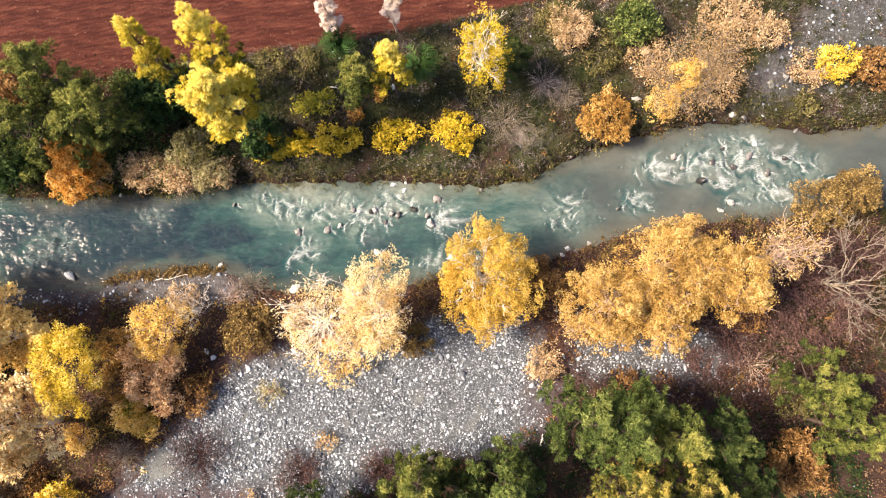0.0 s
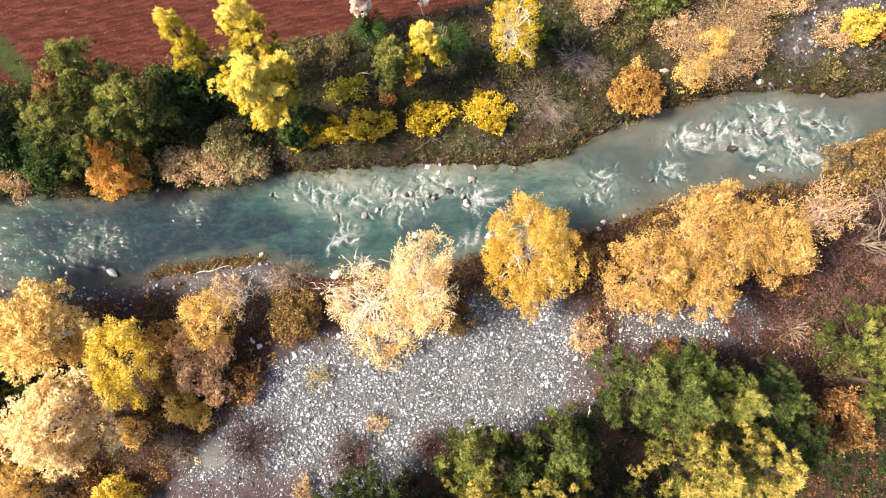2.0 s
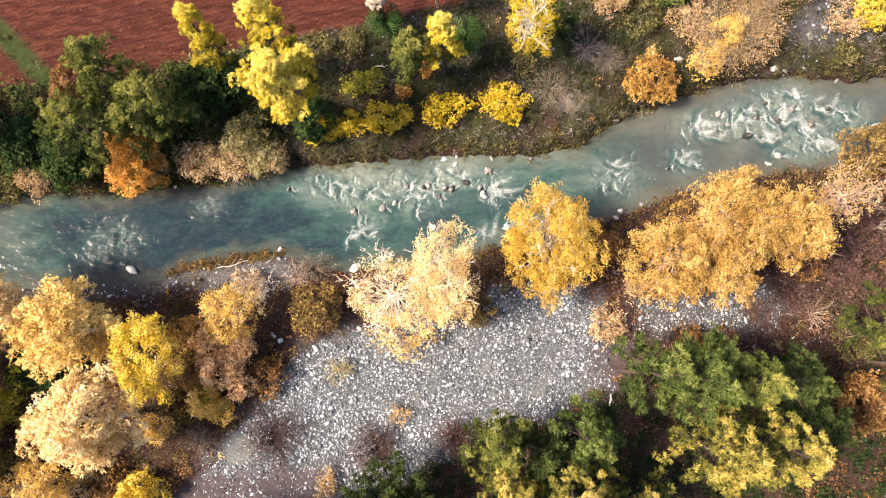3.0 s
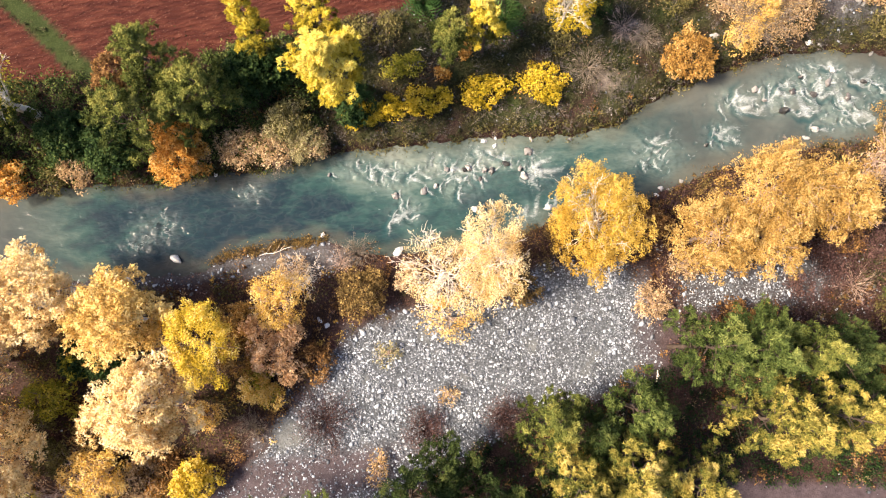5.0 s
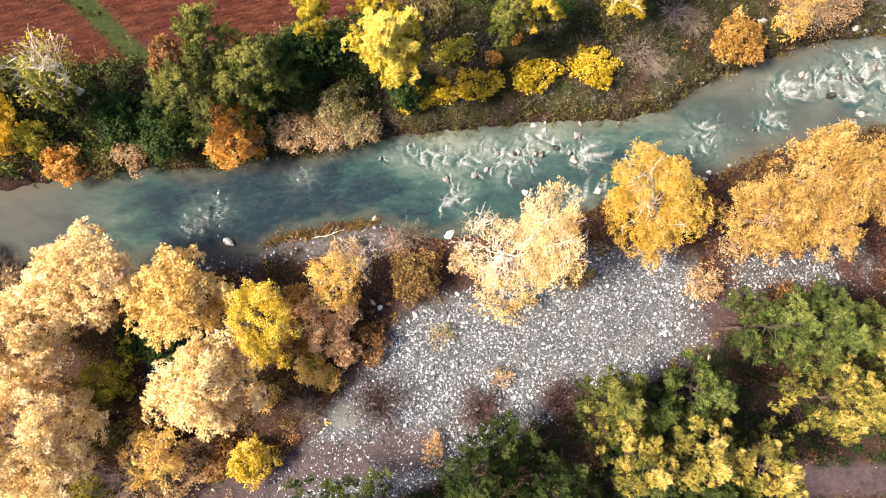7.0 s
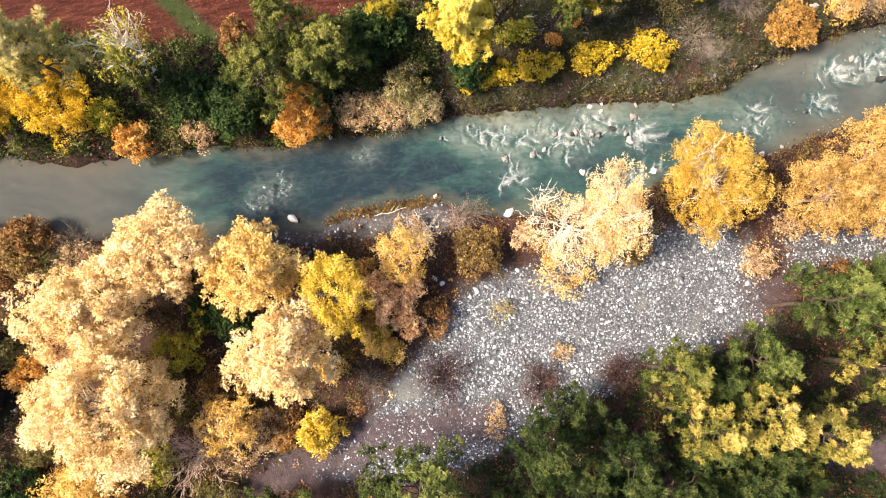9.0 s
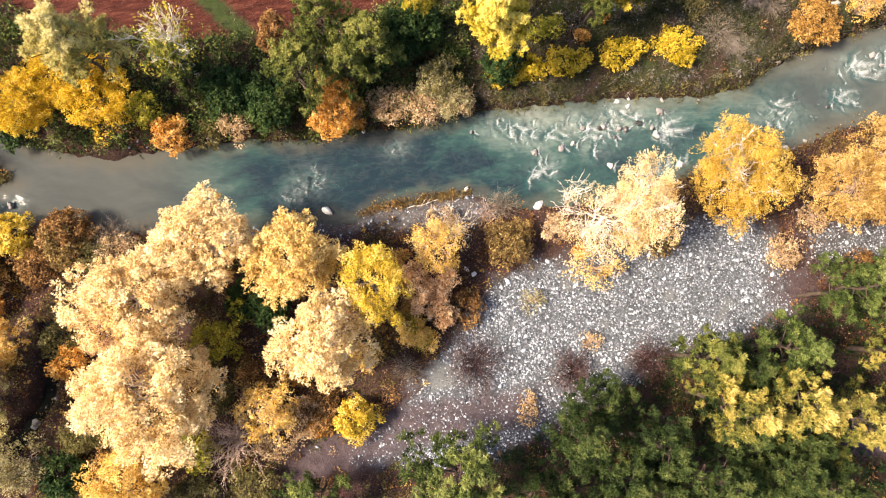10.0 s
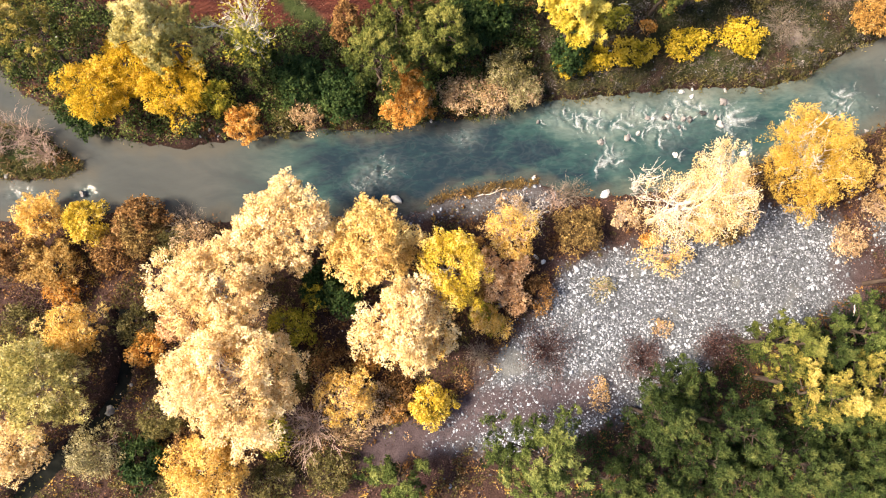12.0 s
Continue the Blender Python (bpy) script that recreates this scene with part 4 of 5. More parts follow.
def stone_field(n, box, chance, size, material, name, label, keep=0):
    """Scattered stones: the first few as pieces of their own, the rest in one mesh."""
    x, y = rng.uniform(box[0], box[2], n), rng.uniform(box[1], box[3], n)
    z, cover, river, field, brook = masks(x, y)
    ok = rng.random(n) < chance(x, y, cover, river, field, brook)
    x, y, z = x[ok], y[ok], z[ok]
    bm = bmesh.new()
    if size < 0.04:
        bmesh.ops.create_uvsphere(bm, u_segments=4, v_segments=2, radius=1.0)
        bmesh.ops.triangulate(bm, faces=bm.faces[:])
        bm.verts.index_update()
    else:
        bmesh.ops.create_icosphere(bm, subdivisions=1, radius=1.0)
    bv = np.array([v.co for v in bm.verts])
    bf = np.array([[v.index for v in f.verts] for f in bm.faces])
    bm.free()
    bv = bv * (1 + rng.normal(0, 0.13, (len(bv), 1))) * np.array([1, 1, 0.45])
    r = size * rng.lognormal(0, 0.42, len(x))
    a = rng.uniform(0, 2 * np.pi, len(x))
    sx, sy = r * rng.uniform(0.9, 1.35, len(x)), r * rng.uniform(0.65, 1.0, len(x))
    near = np.argsort(np.hypot(x - 1.0, y + 4.5))[:keep]
    if keep:
        shapes = []
        for s in range(4):
            shapes.append(mesh_from("stone", bv * (1 + rng.normal(0, 0.1, (len(bv), 1))), bf, material))
        for k in near:
            ob = part("stone", shapes[k % 4], ground)
            ob.matrix_basis = Matrix.Translation((x[k], y[k], z[k] + 0.18 * r[k])) @ Matrix.Rotation(a[k], 4, "Z") @ Matrix.Diagonal((sx[k], sy[k], r[k], 1))
    rest = np.setdiff1d(np.arange(len(x)), near)
    ca, sa = np.cos(a[rest])[:, None], np.sin(a[rest])[:, None]
    lx, ly = bv[None, :, 0] * sx[rest][:, None], bv[None, :, 1] * sy[rest][:, None]
    v = np.stack([x[rest][:, None] + lx * ca - ly * sa, y[rest][:, None] + lx * sa + ly * ca, z[rest][:, None] + (bv[None, :, 2] + 0.18) * r[rest][:, None]], -1)
    f = (bf[None] + (np.arange(len(rest)) * len(bv))[:, None, None]).reshape(-1, 3)
    return tagged(new(name, mesh_from(name, v.reshape(-1, 3), f, material)), label, "stones", kind="stuff")


# ---------------------------------------------------------------- trees and bushes
# south bank: pale poplars and their neighbours
PALE_TREES = [(-33.0, 0.9, 9.3, 3.2), (-37.2, -2.3, 9.8, 3.7), (-36.6, -8.2, 9.8, 4.3), (-25.0, -6.0, 9.8, 3.1)]
for x, y, top, r in PALE_TREES:
    broadleaf(x, y, top, r, PALE, BARK_PALE, "tall pale cream poplar in dense dry autumn leaf", "pale poplars by the river", "poplar_tree", 1.15, 0.2)
broadleaf(-27.1, -0.6, 8.7, 3.2, CREAM, BARK_PALE, "round poplar with pale yellow leaves above the shore", "pale poplars by the river", "poplar_tree", 1.1, 0.2)
broadleaf(-6.6, 0.6, 8.8, 3.0, PALE, BARK_PALE, "half-bare poplar with chalky white limbs and cream leaves", "pale poplars by the river", "poplar_tree", 0.24, 0.125, limbs_bare=True, stout=0.8)
broadleaf(-3.6, 1.9, 8.4, 2.5, PALE, BARK_PALE, "poplar with chalky limbs and yellow cream leaves", "pale poplars by the river", "poplar_tree", 0.85, 0.13, long=1.45, twist=80, limbs_bare=True)
bush(-3.6, -0.1, 5.2, 1.25, CREAM, BARK_PALE, "bright yellow cream shoot at the foot of the poplar", "poplar shoots", density=1.0, size=0.12, stems=9)
bush(-6.2, -2.0, 2.4, 1.5, CREAM, BARK_PINK, "low tan and yellow shoots below the white poplar", "poplar shoots", density=0.6, size=0.12, stems=12, wide=1.5)
bush(-8.6, 1.0, 3.6, 1.2, DRY, BARK_PALE, "blush dry bush beside the white poplar", "poplar shoots", density=0.6, size=0.12, stems=12)
broadleaf(3.8, 3.8, 8.0, 3.25, GOLD, BARK_PALE, "golden yellow poplar leaning over the river edge", "golden trees by the river", "poplar_tree", 1.25, 0.135, long=1.25, twist=84, limbs_bare=True, stout=0.7)
GOLD_TREES = [(11.6, 2.2, 7.8, 3.1), (15.6, 4.6, 8.4, 3.4), (19.2, 3.9, 8.4, 3.0), (14.8, 1.6, 7.4, 2.6)]
for x, y, top, r in GOLD_TREES:
    broadleaf(x, y, top, r, OCHRE, BARK_PINK, "broad golden ochre tree with grey limbs showing through", "golden trees by the river", "autumn_tree", 1.15, 0.145, limbs_bare=True, stout=0.75)
broadleaf(23.0, 5.6, 8.0, 2.1, BUFF, BARK_PINK, "thin tan tree that has lost most leaves", "golden trees by the river", "autumn_tree", 0.26, 0.14, limbs_bare=True)
broadleaf(-21.9, -2.3, 8.4, 2.15, YELLOW, BARK, "bright yellow tree beside the pale poplars", "yellow trees", "autumn_tree", 1.2, 0.14, long=1.35, twist=-65)
broadleaf(-49.1, -8.2, 7.6, 3.4, PALE_LIME, BARK, "yellow-green tree over the brook", "yellow trees", "autumn_tree", 0.95, 0.19)
broadleaf(-51.6, -12.1, 6.0, 2.4, PALE, BARK, "pale yellow tree over the brook", "yellow trees", "autumn_tree", 0.9, 0.18)
broadleaf(-39.0, -14.2, 5.8, 2.9, STRAW, BARK, "golden yellow tree under the pale poplars", "yellow trees", "autumn_tree", 0.8, 0.18)
broadleaf(-17.4, 0.0, 5.4, 2.1, STRAW, BARK_PINK, "small golden tree at the gravel's edge", "small autumn trees", "autumn_tree", 0.75, 0.13, limbs_bare=True)
broadleaf(-29.8, -10.2, 5.4, 2.1, STRAW, BARK_PINK, "small tan and yellow tree with thin twigs", "small autumn trees", "autumn_tree", 0.6, 0.16, limbs_bare=True)
broadleaf(-48.2, -4.2, 5.2, 1.9, STRAW, BARK, "golden orange tree beside the brook", "small autumn trees", "autumn_tree", 0.8, 0.18)
for x, y, top, r in [(-46.0, 12.9, 6.0, 2.5), (-41.0, 11.7, 5.6, 2.6), (-43.6, 13.8, 5.8, 2.2)]:
    broadleaf(x, y, top, r, AMBER, BARK, "dense deep yellow tree on the north bank", "yellow trees", "autumn_tree", 1.4, 0.15)

# bare trees
bare_tree(27.4, 3.9, 7.6, 4.0, BARK, "leafless grey-brown tree with spreading crooked limbs", "bare trees")
bare_shrub(-32.2, -12.0, 5.0, 2.7, BARK_PINK, "leafless tree with bleached thin branches", "bare trees", "bare_tree", 24, 0.026, "tree", 16)
bare_shrub(-16.0, 1.6, 4.0, 1.7, BARK_PALE, "pale leafless sapling above the shore", "bare trees", "bare_tree", 16, 0.017, "tree", 16)
bare_shrub(-7.4, 3.4, 6.6, 1.2, BARK_PALE, "thin leafless poplar at the water's edge", "bare trees", "bare_tree", 9, 0.03, "tree", 9)

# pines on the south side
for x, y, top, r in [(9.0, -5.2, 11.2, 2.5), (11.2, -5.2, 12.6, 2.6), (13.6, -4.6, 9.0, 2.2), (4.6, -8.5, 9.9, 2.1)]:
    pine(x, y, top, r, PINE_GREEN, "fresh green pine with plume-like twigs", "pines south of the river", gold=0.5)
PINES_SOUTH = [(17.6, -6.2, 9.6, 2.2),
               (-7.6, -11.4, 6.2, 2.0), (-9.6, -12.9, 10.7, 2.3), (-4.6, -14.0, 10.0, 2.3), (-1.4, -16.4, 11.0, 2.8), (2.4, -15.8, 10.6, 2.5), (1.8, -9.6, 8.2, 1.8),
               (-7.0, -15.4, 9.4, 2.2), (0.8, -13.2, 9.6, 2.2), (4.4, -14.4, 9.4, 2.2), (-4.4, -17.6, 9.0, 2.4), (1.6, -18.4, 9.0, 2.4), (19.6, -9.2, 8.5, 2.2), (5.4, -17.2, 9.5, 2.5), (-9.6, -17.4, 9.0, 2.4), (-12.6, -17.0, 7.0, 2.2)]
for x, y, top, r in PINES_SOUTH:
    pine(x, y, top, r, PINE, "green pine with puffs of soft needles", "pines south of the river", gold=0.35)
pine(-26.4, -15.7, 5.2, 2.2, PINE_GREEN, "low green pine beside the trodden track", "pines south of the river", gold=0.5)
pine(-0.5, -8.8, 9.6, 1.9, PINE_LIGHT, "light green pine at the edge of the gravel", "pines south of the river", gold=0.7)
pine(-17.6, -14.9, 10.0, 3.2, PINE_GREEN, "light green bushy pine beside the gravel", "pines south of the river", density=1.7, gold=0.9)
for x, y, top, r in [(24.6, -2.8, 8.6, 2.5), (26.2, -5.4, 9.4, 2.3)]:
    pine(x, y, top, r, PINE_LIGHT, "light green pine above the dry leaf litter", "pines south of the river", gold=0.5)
PINES_SUNLIT = [(12.0, -9.2, 13.2, 2.5), (15.3, -9.4, 13.0, 2.3), (-0.2, -11.4, 12.2, 2.2), (3.9, -11.3, 12.4, 2.6), (7.2, -13.4, 11.0, 2.4)]
for x, y, top, r in PINES_SUNLIT:
    pine(x, y, top, r, PINE_SUNLIT, "pine with yellow-green sunlit needle tips", "pines south of the river", gold=0.6)
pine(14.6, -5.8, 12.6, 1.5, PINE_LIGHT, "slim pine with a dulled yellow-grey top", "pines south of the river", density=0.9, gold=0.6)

# pines and trees on the north bank
for x, y, top, r in [(-26.2, 12.0, 8.8, 2.6), (-21.6, 14.1, 9.2, 2.1), (-24.6, 15.8, 10.6, 1.8), (-22.8, 12.8, 7.5, 2.0), (-34.6, 13.6, 8.0, 1.8)]:
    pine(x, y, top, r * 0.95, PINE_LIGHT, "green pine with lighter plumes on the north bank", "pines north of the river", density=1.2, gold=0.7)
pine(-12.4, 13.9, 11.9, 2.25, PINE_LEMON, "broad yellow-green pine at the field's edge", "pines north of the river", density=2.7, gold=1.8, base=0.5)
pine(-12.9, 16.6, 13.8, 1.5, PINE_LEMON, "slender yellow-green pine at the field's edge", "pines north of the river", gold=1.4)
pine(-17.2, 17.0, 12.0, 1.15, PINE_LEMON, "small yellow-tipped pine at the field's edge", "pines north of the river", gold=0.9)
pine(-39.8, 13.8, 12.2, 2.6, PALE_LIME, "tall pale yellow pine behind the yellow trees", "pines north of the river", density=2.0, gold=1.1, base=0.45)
pine(-48.8, 15.2, 10.0, 2.3, PINE_SUNLIT, "yellow-green pine at the river bend", "pines north of the river", gold=0.7)
broadleaf(-34.3, 14.6, 9.4, 2.4, LIME, BARK_PALE, "half-dead tree with bleached limbs and lime tufts", "dying trees", "half_dead_tree", 0.13, 0.2, limbs_bare=True, stout=1.5)
broadleaf(3.2, 18.2, 9.4, 1.9, LEMON, BARK_PALE, "yellow tree with bare bleached branches on one side", "dying trees", "half_dead_tree", 0.6, 0.15, depth=4.2, limbs_bare=True, stout=0.5)
pine(-5.1, 16.6, 8.2, 1.45, PINE_LIGHT, "small yellow-green pine on the north bank", "young pines", density=1.3, gold=0.8)
pine(-2.4, 17.0, 9.8, 1.2, PINE_LEMON, "slim yellow-topped young pine with bare lower twigs", "young pines", density=1.4, gold=1.5)
pine(5.6, 19.0, 6.0, 1.3, PINE, "small green pine beside the half-bare tree", "young pines", density=1.2, gold=0.5)
for x, y in ((-6.6, 20.9), (-2.6, 21.8)):
    broadleaf(x, y, 13.6, 0.6, BLEACH, BARK_PINK, "tall narrow bleached poplar at the field's edge", "bleached poplars", "bleached_poplar", 2.2, 0.14, depth=7.6, stout=0.3)

# bushes
for x, y, top, r in [(-11.4, 13.0, 2.3, 1.45), (-9.5, 13.3, 2.2, 1.2), (-6.6, 13.6, 2.3, 1.65), (-2.5, 14.0, 2.2, 1.7), (1.8, 14.3, 2.3, 1.8)]:
    bush(x, y, top - 0.25, r * 0.82, LEMON, BARK_DARK, "round lemon-yellow bush on the grassy bank", "yellow bushes along the bank", density=1.25, size=0.16, stems=12, wide=1.25)
for x, y, top, r in [(-24.0, 10.3, 4.6, 1.9), (-24.1, 11.9, 5.4, 1.6), (-36.3, 10.0, 2.9, 1.4)]:
    bush(x, y, top, r, ORANGE, BARK, "dense round orange bush above the water", "orange bushes", density=1.3, size=0.13)
for x, y, top, r in [(-47.6, 3.2, 3.4, 1.8), (29.4, 20.0, 2.6, 1.6), (-24.1, -11.3, 3.2, 1.7)]:
    bush(x, y, top, r, YELLOW, BARK, "bright yellow bush standing on its own", "bright yellow bushes", size=0.15)
for x, y, top, r in [(-44.0, 3.0, 3.0, 2.1), (-52.1, 1.0, 4.0, 1.6), (32.2, 19.7, 2.6, 1.7),
                     (24.7, -8.2, 3.2, 2.3), (-28.1, 16.1, 5.6, 1.3), (7.6, 4.4, 2.2, 1.3)]:
    bush(x, y, top, r, RUST, BARK_DARK, "rusty brown bush with withered leaves", "rusty bushes", size=0.16)
for x, y, top, r in [(-8.4, -9.4, 1.6, 1.6), (-3.0, -9.0, 1.7, 1.5), (-15.4, -8.3, 1.4, 2.1), (-2.6, 0.2, 2.0, 1.3), (21.0, 0.0, 1.8, 1.9), (23.2, 2.7, 2.4, 1.8), (-51.6, -2.4, 2.0, 2.2)]:
    bare_shrub(x, y, top, r, MAROON, "low purplish brown bush of dry twigs", "purplish bushes", "dry_bush", 26, 0.022, "bush", 14, MAROON)
for x, y, top, r in [(17.4, 17.8, 4.6, 2.9), (20.4, 20.2, 3.6, 2.2)]:
    bare_shrub(x, y, top, r, BARK, "tall thin bush of golden and blush leaves", "thinning bushes", "bush", 34, 0.022, "bush", 20, BUFF)
for x, y, top, r in [(16.5, 16.4, 3.6, 1.3), (17.8, 18.2, 4.8, 1.6)]:
    bush(x, y, top, r, STRAW, BARK_PINK, "golden bush inside a thin blush thicket", "thinning bushes", density=0.7, size=0.11, stems=12)
for x, y, top, r in [(-17.0, 2.2, 1.6, 1.3), (-27.6, -11.0, 2.4, 1.6), (-40.2, 1.2, 2.6, 1.8), (8.1, -1.8, 1.6, 1.6), (9.9, 21.8, 3.6, 1.8), (-31.6, 10.2, 2.2, 1.3), (20.5, 18.2, 2.4, 2.0), (-20.5, 11.2, 1.9, 1.6), (-18.5, 11.3, 1.8, 1.5)]:
    bush(x, y, top, r, DRY, BARK_PINK, "withered blush-brown bush with thin foliage", "withered bushes", density=0.6, size=0.13, stems=14)
for x, y, top, r in [(-16.9, 12.4, 3.6, 1.6), (-15.3, 11.1, 2.6, 1.5), (-46.8, -12.6, 4.2, 2.2)]:
    bush(x, y, top, r, SAGE, BARK_PINK, "feathery sage-grey willow bush beside the water", "olive bushes", density=0.9, size=0.11, stems=14)
for x, y, top, r in [(-8.9, 16.0, 2.9, 0.85), (-7.6, 16.2, 2.8, 0.85)]:
    bush(x, y, top, r, LIME, BARK, "upright yellow-olive bush on the bank", "olive bushes", density=0.8, size=0.13, stems=8)
for x, y, top, r in [(3.3, 17.2, 2.4, 1.0), (-34.6, -6.9, 3.6, 1.5), (27.2, 16.9, 1.6, 1.0)]:
    bush(x, y, top, r, OLIVE, BARK, "olive-grey bush thinning for winter", "olive bushes", density=0.7, size=0.14, stems=10)
for x, y, top, r in [(-19.5, 15.5, 4.9, 2.2), (-17.6, 16.4, 4.2, 1.9), (-29.0, 11.6, 3.6, 2.2), (-31.8, 12.6, 4.0, 2.0), (-43.9, -13.6, 3.2, 1.8),
                     (-31.2, -2.6, 3.8, 1.6), (-48.0, 11.6, 1.8, 1.8), (-29.5, -3.6, 3.0, 1.4), (-11.8, 13.4, 4.2, 1.6)]:
    bush(x, y, top, r, GREEN, BARK_DARK, "dark evergreen bush with glossy leaves", "evergreen bushes", density=0.9, size=0.2)
for x, y, top, r in [(-52.4, 10.2, 3.2, 2.0), (-51.0, 8.8, 2.6, 1.5), (-54.6, 9.6, 3.0, 1.8)]:
    bare_shrub(x, y, top, r, BARK_PINK, "leafless blush-grey willow bush on the islet", "willows on the islet", "bare_bush", 24, 0.02, "bush", 14)
for x, y, top, r in [(5.2, 15.4, 1.6, 2.0), (-20.3, -8.2, 1.4, 1.1), (-12.6, 3.2, 1.2, 1.4), (-17.4, 10.6, 1.7, 1.5), (-40.6, 2.5, 2.4, 1.7), (9.6, 17.4, 1.4, 1.4)]:
    bare_shrub(x, y, top, r, BARK, "tangle of grey leafless twigs on the bank", "bare thickets", "bare_bush", 30, 0.014, "bush", 20)
for x, y in ((-5.4, 15.4), (-3.7, 17.0), (-26.5, -11.7), (-7.0, -0.7)):
    bush(x, y, ground_z(x, y) + 0.9, 0.55 if x > -20 else 1.0, ORANGE, BARK, "small orange seedling bush", "small orange bushes", density=1.0, size=0.14, stems=4)


for x, y, top, r in [(-6.8, -7.2, 1.2, 0.8), (-11.8, -11.2, 1.5, 0.7), (-11.9, -12.2, 1.7, 0.75)]:
    bush(x, y, top, r, BUFF, BARK_PINK, "thin straw-brown bush growing out of the gravel", "small gravel bushes", density=0.4, size=0.12, stems=9)


for x, y, top, r in [(28.0, 9.6, 3.6, 2.0), (30.3, 10.5, 3.8, 1.9)]:
    bush(x, y, top, r, UMBER, BARK_DARK, "dull brown bush losing its leaves by the rapids", "rusty bushes", size=0.13)
bush(-10.8, -4.1, 1.1, 1.0, SAGE, BARK_PINK, "thin sage-grey bush growing out of the gravel", "small gravel bushes", density=0.45, size=0.12, stems=10)
bush(14.6, 22.4, 3.8, 1.9, PINE_GREEN, BARK_DARK, "fresh green bush at the corner of the field", "evergreen bushes", size=0.15)
bush(8.8, 22.6, 3.2, 1.5, OLIVE, BARK, "olive-brown bush at the corner of the field", "olive bushes", density=0.8, size=0.13)
# low growth that fills the gaps between the trees
for x, y, top, r in [(-31.2, -15.4, 2.4, 1.8), (-35.4, -15.6, 2.6, 1.6), (-42.6, -11.0, 2.8, 1.7), (-44.4, -4.4, 2.6, 1.5), (-41.6, -15.6, 2.6, 1.7), (-33.6, -9.2, 2.0, 1.5)]:
    bush(x, y, top, r, OLIVE, BARK, "dull olive bush under the tall poplars", "olive bushes", density=0.9, size=0.13)
for x, y, top, r in [(-12.3, 0.2, 3.0, 2.0), (-1.0, -0.3, 1.7, 1.3), (-44.0, 2.2, 3.2, 1.8)]:
    bush(x, y, top, r, UMBER, BARK_DARK, "dark umber bush with curled leaves at the gravel's edge", "brown bushes", density=1.0, size=0.14)
for x, y, top, r in [(-20.7, -1.3, 4.0, 1.5), (-20.6, -3.6, 3.6, 1.4)]:
    bush(x, y, top, r, BROWN, BARK_DARK, "golden brown bush between the yellow trees", "brown bushes", density=0.9, size=0.13)
for x, y, top, r in [(20.4, 1.6, 1.3, 1.6), (23.2, 3.2, 1.5, 1.8), (25.6, 2.4, 1.4, 1.7), (22.0, -0.8, 1.1, 1.4), (18.8, -1.4, 0.9, 1.2), (25.2, 0.2, 1.2, 1.6), (27.4, 3.4, 1.6, 1.7), (28.8, 6.4, 1.6, 1.8), (27.4, -0.8, 1.2, 1.6), (26.0, 5.2, 1.6, 1.8), (29.8, 3.6, 1.6, 1.9), (29.6, 1.2, 1.5, 1.8), (31.6, 6.0, 1.8, 1.9)]:
    bush(x, y, top, r, MAROON, BARK_DARK, "low maroon bush over dry leaf litter", "maroon bushes", density=0.8, size=0.12)
bush(-50.7, 3.8, 3.8, 1.8, STRAW, BARK, "round golden bush near the water", "bright yellow bushes", density=1.2, size=0.12)
bush(-50.0, 0.2, 3.6, 2.0, OCHRE, BARK, "dense round tan-gold bush near the brook", "brown bushes", density=1.3, size=0.12)
bush(12.4, 15.6, 3.2, 2.0, BROWN, BARK_DARK, "round orange-brown bush above the rapids", "orange bushes", density=1.25, size=0.13)
for x, y, top, r in [(13.7, -3.2, 2.0, 1.4), (-26.5, -10.7, 1.8, 1.7), (-30.6, -8.4, 1.3, 2.0), (-15.7, -4.3, 1.8, 1.5), (-40.8, -13.5, 2.2, 1.9), (-45.8, 1.0, 2.4, 1.8), (22.3, 1.6, 1.8, 1.6), (8.9, 3.6, 2.2, 1.2)]:
    bush(x, y, top, r, RUST, BARK_DARK, "low rusty bush in the undergrowth", "low rusty bushes", density=0.8, size=0.14)
for x, y, top, r in [(-19.8, -5.1, 1.9, 1.0), (-19.1, -6.1, 1.6, 0.8), (-34.9, -12.8, 2.8, 1.5), (-31.6, -3.2, 3.7, 0.95), (-33.4, -5.4, 3.6, 1.7), (-37.9, 11.6, 3.8, 1.2)]:
    bush(x, y, top, r, LIME, BARK, "low yellow-green bush in the undergrowth", "low yellow-green bushes", density=0.8, size=0.14)
for x, y, top, r in [(-29.6, -12.5, 2.3, 1.6), (-20.2, 11.1, 2.0, 1.6), (-17.7, 11.0, 2.3, 1.4), (-14.8, 11.3, 1.8, 1.2), (-23.2, 10.8, 1.8, 1.1),
                     (9.7, 22.2, 3.4, 1.8), (21.5, 23.0, 3.4, 2.4), (24.2, 22.1, 2.8, 1.6), (15.7, 19.9, 2.4, 1.7), (27.6, 19.6, 1.9, 1.5), (10.6, 0.4, 1.6, 1.2)]:
    bush(x, y, top, r, DRY, BARK_PINK, "thin blush-brown bush in the undergrowth", "thin blush bushes", density=0.7, size=0.12, stems=12)
for x, y, top, r in [(-18.5, -3.2, 4.6, 1.6), (-17.4, -2.0, 3.8, 1.2), (-19.2, -1.7, 4.4, 1.0), (-17.4, -4.6, 3.0, 1.0), (-41.4, -4.6, 3.6, 1.3)]:
    bush(x, y, top, r, SALMON, BARK_PINK, "salmon pink bush with drying leaves", "salmon bushes", density=0.9, size=0.12, stems=12)
